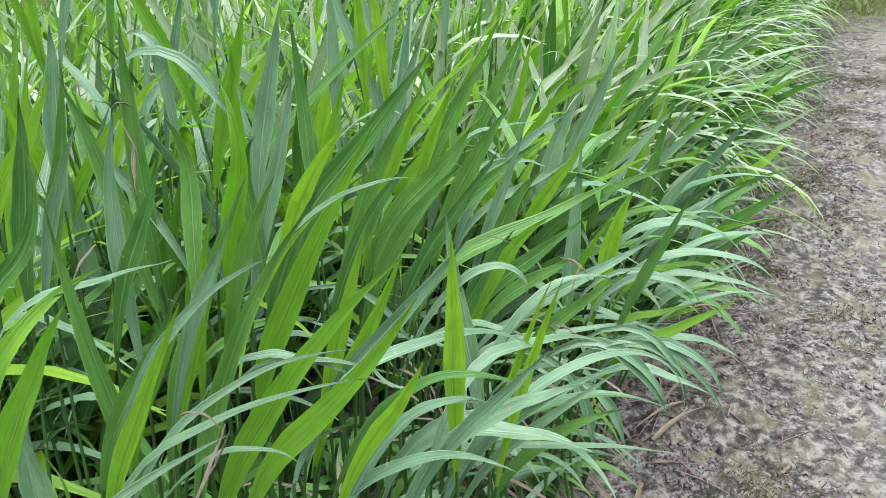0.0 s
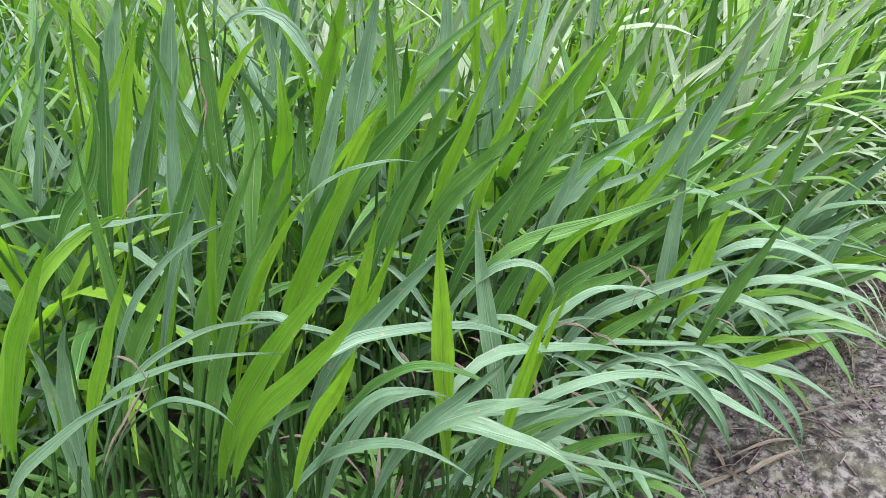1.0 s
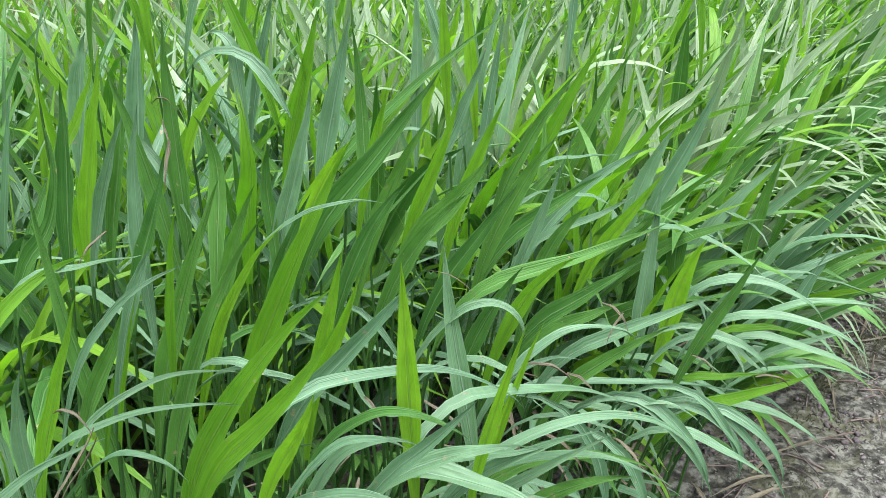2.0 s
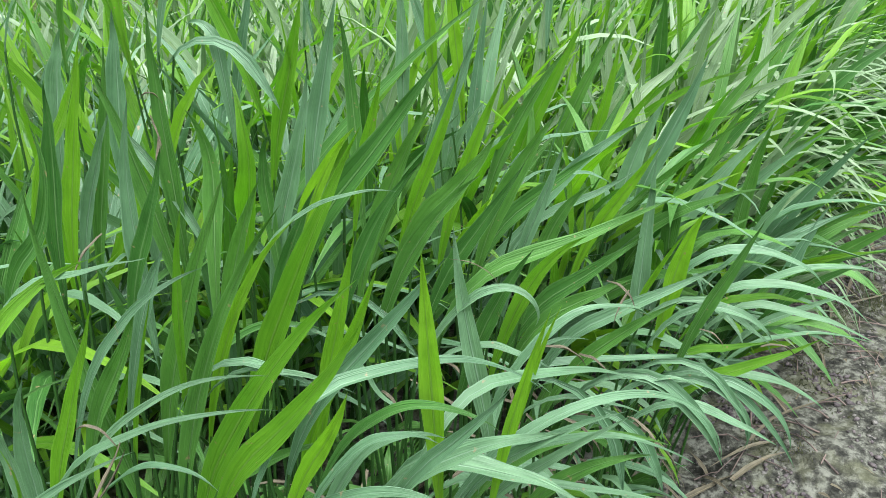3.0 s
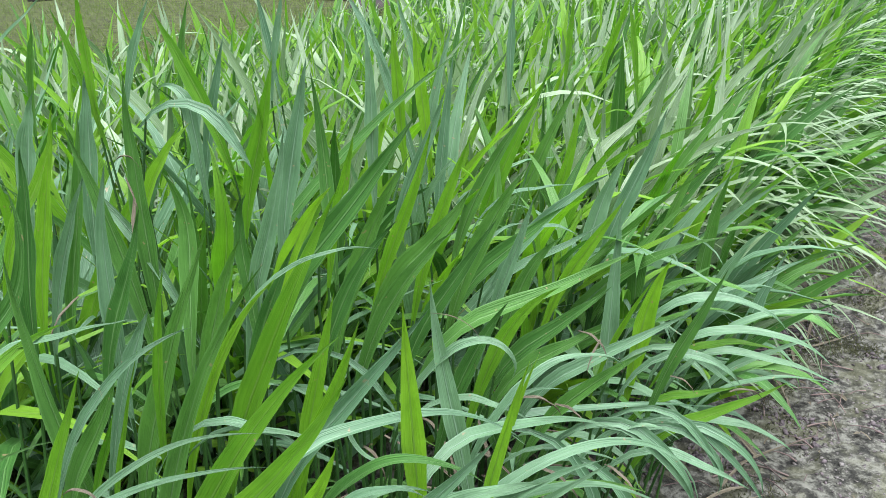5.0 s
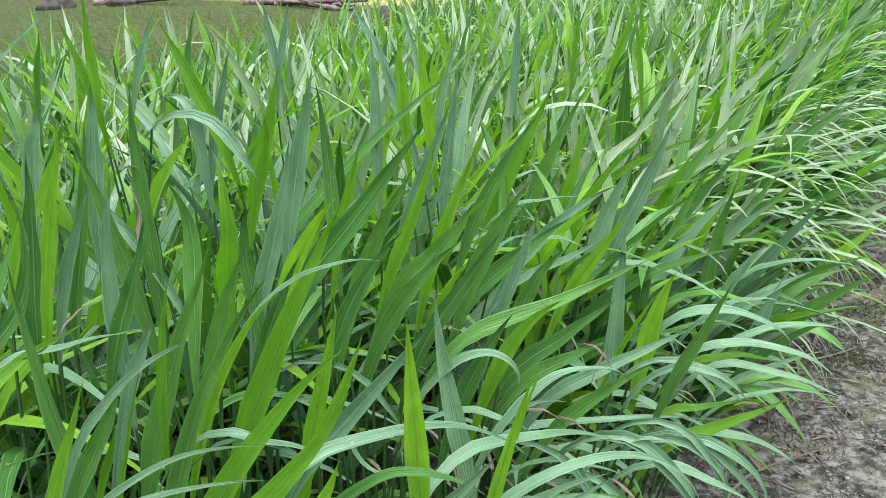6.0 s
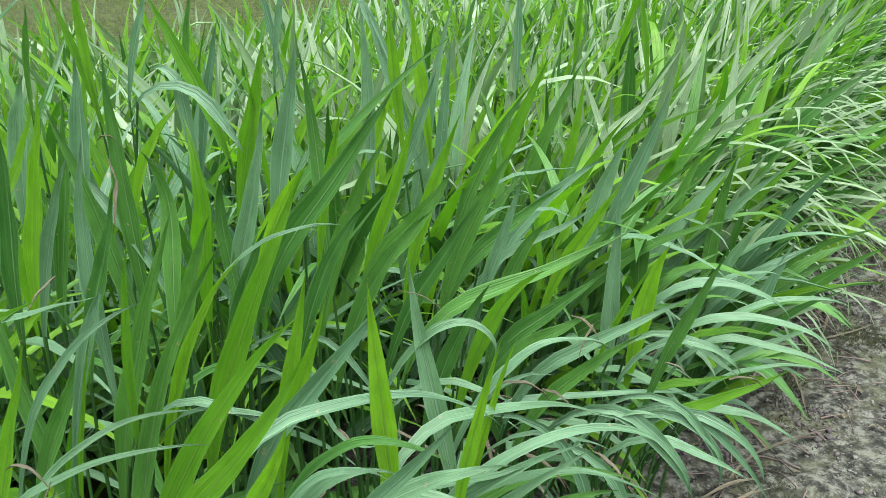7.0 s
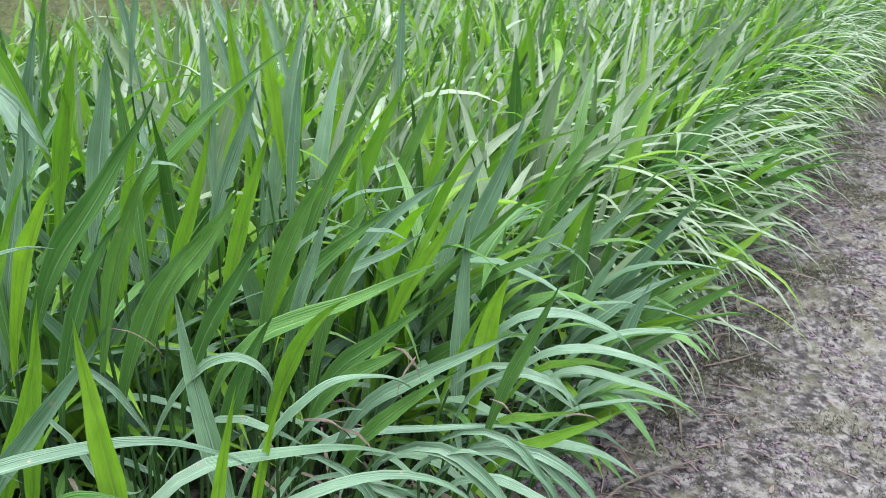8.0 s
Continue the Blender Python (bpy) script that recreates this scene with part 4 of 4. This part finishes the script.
film = Heap()
for i in range(3200):
    c = from_along(rng.uniform(-0.8, 4.2), -min(rng.uniform(0.1, 1.0), rng.uniform(0.1, 1.2)))
    if noise.noise(Vector((c.x, c.y, 3)) * 2.6) + 0.5 * noise.noise(Vector((c.x, c.y, 8)) * 7.0) < 0.13:
        continue
    for k in range(rng.randint(16, 30)):
        p = c + Vector((rng.gauss(0, 0.022), rng.gauss(0, 0.022), 0))
        p.z = soil_height(p.x, p.y)
        e = p + Vector((rng.gauss(0, 0.006), rng.gauss(0, 0.006), rng.uniform(0.003, 0.012)))
        film.take(blade_shape(arc(p, p.lerp(e, 0.3), p.lerp(e, 0.7), e), rng.uniform(0.0016, 0.0038), Vector((0.3, -1, 0.3)), 0.2, 0, 2, 2, 0.7))
tagged(film.put("small_weeds", MOSS), "tiny grey-green weeds and moss sprouting from the soil", "weeds", kind="stuff")

# ---- beyond the crop: rough weedy ground, fallen branches and dark boulders ----
weeds = Heap()
for i in range(62000):
    x, y = rng.uniform(-11, 4.5), 5.6 + 9.4 * rng.random() ** 1.6
    if along(x, y) < FIELD_END + 0.3 and -0.2 < inside(x, y) < FIELD_WIDE - 0.24 * min(2, max(0, along(x, y) - 0.6)):
        continue
    if along(x, y) < FIELD_END - 1.5 and inside(x, y) <= 0:
        continue
    if noise.noise(Vector((x, y, 9)) * 0.9) + rng.uniform(-0.5, 0.5) < -0.15:
        continue
    p = Vector((x, y, soil_height(x, y)))
    ht = rng.uniform(0.02, 0.09) * (1.4 if y < 7.5 else 1)
    e = p + Vector((rng.gauss(0, 0.8), rng.gauss(0, 0.8), 1)).normalized() * ht
    weeds.take(blade_shape(arc(p, p.lerp(e, 0.3), p.lerp(e, 0.7) + UP * 0.01, e), rng.uniform(0.003, 0.009), Vector((0.2, -1, 0.2)), 0.2, 0, 3, 2, 0.7))
for i in range(5200):
    c = from_along(rng.uniform(-1.0, 8.5), 1.6 + 4.5 * rng.random() ** 1.5)
    if inside(c.x, c.y) < 0.05 + FIELD_WIDE - 0.24 * min(2, max(0, along(c.x, c.y) - 0.6)):
        continue
    tall = rng.uniform(0.10, 0.38) * (1.0 if inside(c.x, c.y) < 3.2 else 0.6)
    for k in range(rng.randint(5, 12)):
        p = c + Vector((rng.gauss(0, 0.05), rng.gauss(0, 0.05), 0))
        p.z = soil_height(p.x, p.y)
        out = Vector((rng.gauss(0, 0.4), rng.gauss(0, 0.4), 0))
        m, e = p + UP * tall * 0.6 + out * tall * 0.25, p + UP * tall * rng.uniform(0.6, 1.1) + out * tall
        weeds.take(blade_shape(arc(p, p.lerp(m, 0.6), m, e), rng.uniform(0.004, 0.012), Vector((0.3, -1, 0.4)), 0.3, 0, 4, 2, 0.7))
for i in range(150):
    c = from_along(rng.uniform(5.1, 7.2), rng.uniform(-1.9, -0.25))
    tall = rng.uniform(0.05, 0.22)
    for k in range(rng.randint(6, 14)):
        p = c + Vector((rng.gauss(0, 0.05), rng.gauss(0, 0.05), 0))
        p.z = soil_height(p.x, p.y)
        out = Vector((rng.gauss(0, 0.6), rng.gauss(0, 0.6), 0))
        m, e = p + UP * tall * 0.6 + out * tall * 0.3, p + UP * tall * rng.uniform(0.5, 1.0) + out * tall
        weeds.take(blade_shape(arc(p, p.lerp(m, 0.6), m, e), rng.uniform(0.005, 0.016), Vector((0.3, -1, 0.4)), 0.3, 0, 4, 2, 0.7))
tagged(weeds.put("weedy_grass", WEED), "low rough weeds and grass beyond the crop", "grass", kind="stuff")


def boulder(x, y, size, flat):
    bm = bmesh.new()
    bmesh.ops.create_icosphere(bm, subdivisions=3, radius=1)
    off = Vector((rng.uniform(-50, 50), rng.uniform(-50, 50), 0))
    for v in bm.verts:
        v.co = v.co * (1 + 0.35 * noise.noise(v.co * 1.1 + off) + 0.12 * noise.noise(v.co * 3.5 + off))
        v.co = Vector((v.co.x * 1.2, v.co.y, v.co.z * flat)) * size
    me = bpy.data.meshes.new("boulder")
    bm.to_mesh(me)
    bm.free()
    me.shade_smooth()
    me.materials.append(STONE)
    ob = tagged(new("boulder", me), "dark weathered boulder lying in the weeds", "boulder", "boulders beyond the crop")
    ob.location = (x, y, size * flat * 0.55)
    ob.rotation_euler = (0, 0, rng.uniform(0, 6))
    return ob


# the two left of x -9 stand in for a bank's dark shadow
for x, y, size, flat in ((-3.10, 9.5, 0.24, 0.75), (-2.50, 9.1, 0.23, 0.7), (-2.12, 9.1, 0.13, 0.8), (-10.4, 13.0, 0.26, 0.5), (-9.2, 13.2, 0.2, 0.5), (1.95, 6.75, 0.09, 0.7), (2.35, 7.0, 0.12, 0.6)):
    boulder(x, y, size, flat)


def fallen_branch(x, y, heading, length, radius):
    h = radians(heading)
    way = Vector((math.cos(h), math.sin(h), 0.02))
    side = Vector((-way.y, way.x, 0))
    p0 = Vector((x, y, radius * 0.8))
    pts = [p0, p0 + way * length * 0.35 + side * 0.12 * length, p0 + way * length * 0.7 - side * 0.1 * length + UP * 0.05, p0 + way * length + UP * 0.04]
    heap = Heap()
    heap.take(tube_shape(pts, radius, radius * 0.45, 12, 8))
    for t in (0.4, 0.6, 0.8):
        b = bezier(*pts, t)
        e = b + (way * 0.5 + side * rng.choice((-1, 1)) * 0.5 + UP * 0.25).normalized() * length * 0.25
        heap.take(tube_shape([b, b.lerp(e, 0.3) + UP * 0.02, b.lerp(e, 0.7), e], radius * 0.4, radius * 0.12, 5, 6))
    return tagged(heap.put("fallen_branch", BARK), "weathered brown fallen branch lying in the weeds", "branch", "fallen branches beyond the crop")


# the last, at x -9.9, fills in for the same bank shadow
for x, y, heading, length, radius in ((-6.6, 12.8, -27, 2.5, 0.06), (-5.9, 12.5, -20, 1.9, 0.05), (-4.2, 11.5, 155, 1.5, 0.045), (-5.2, 12.2, -38, 1.4, 0.05), (-9.9, 13.4, -6, 2.2, 0.07)):
    fallen_branch(x, y, heading, length, radius)
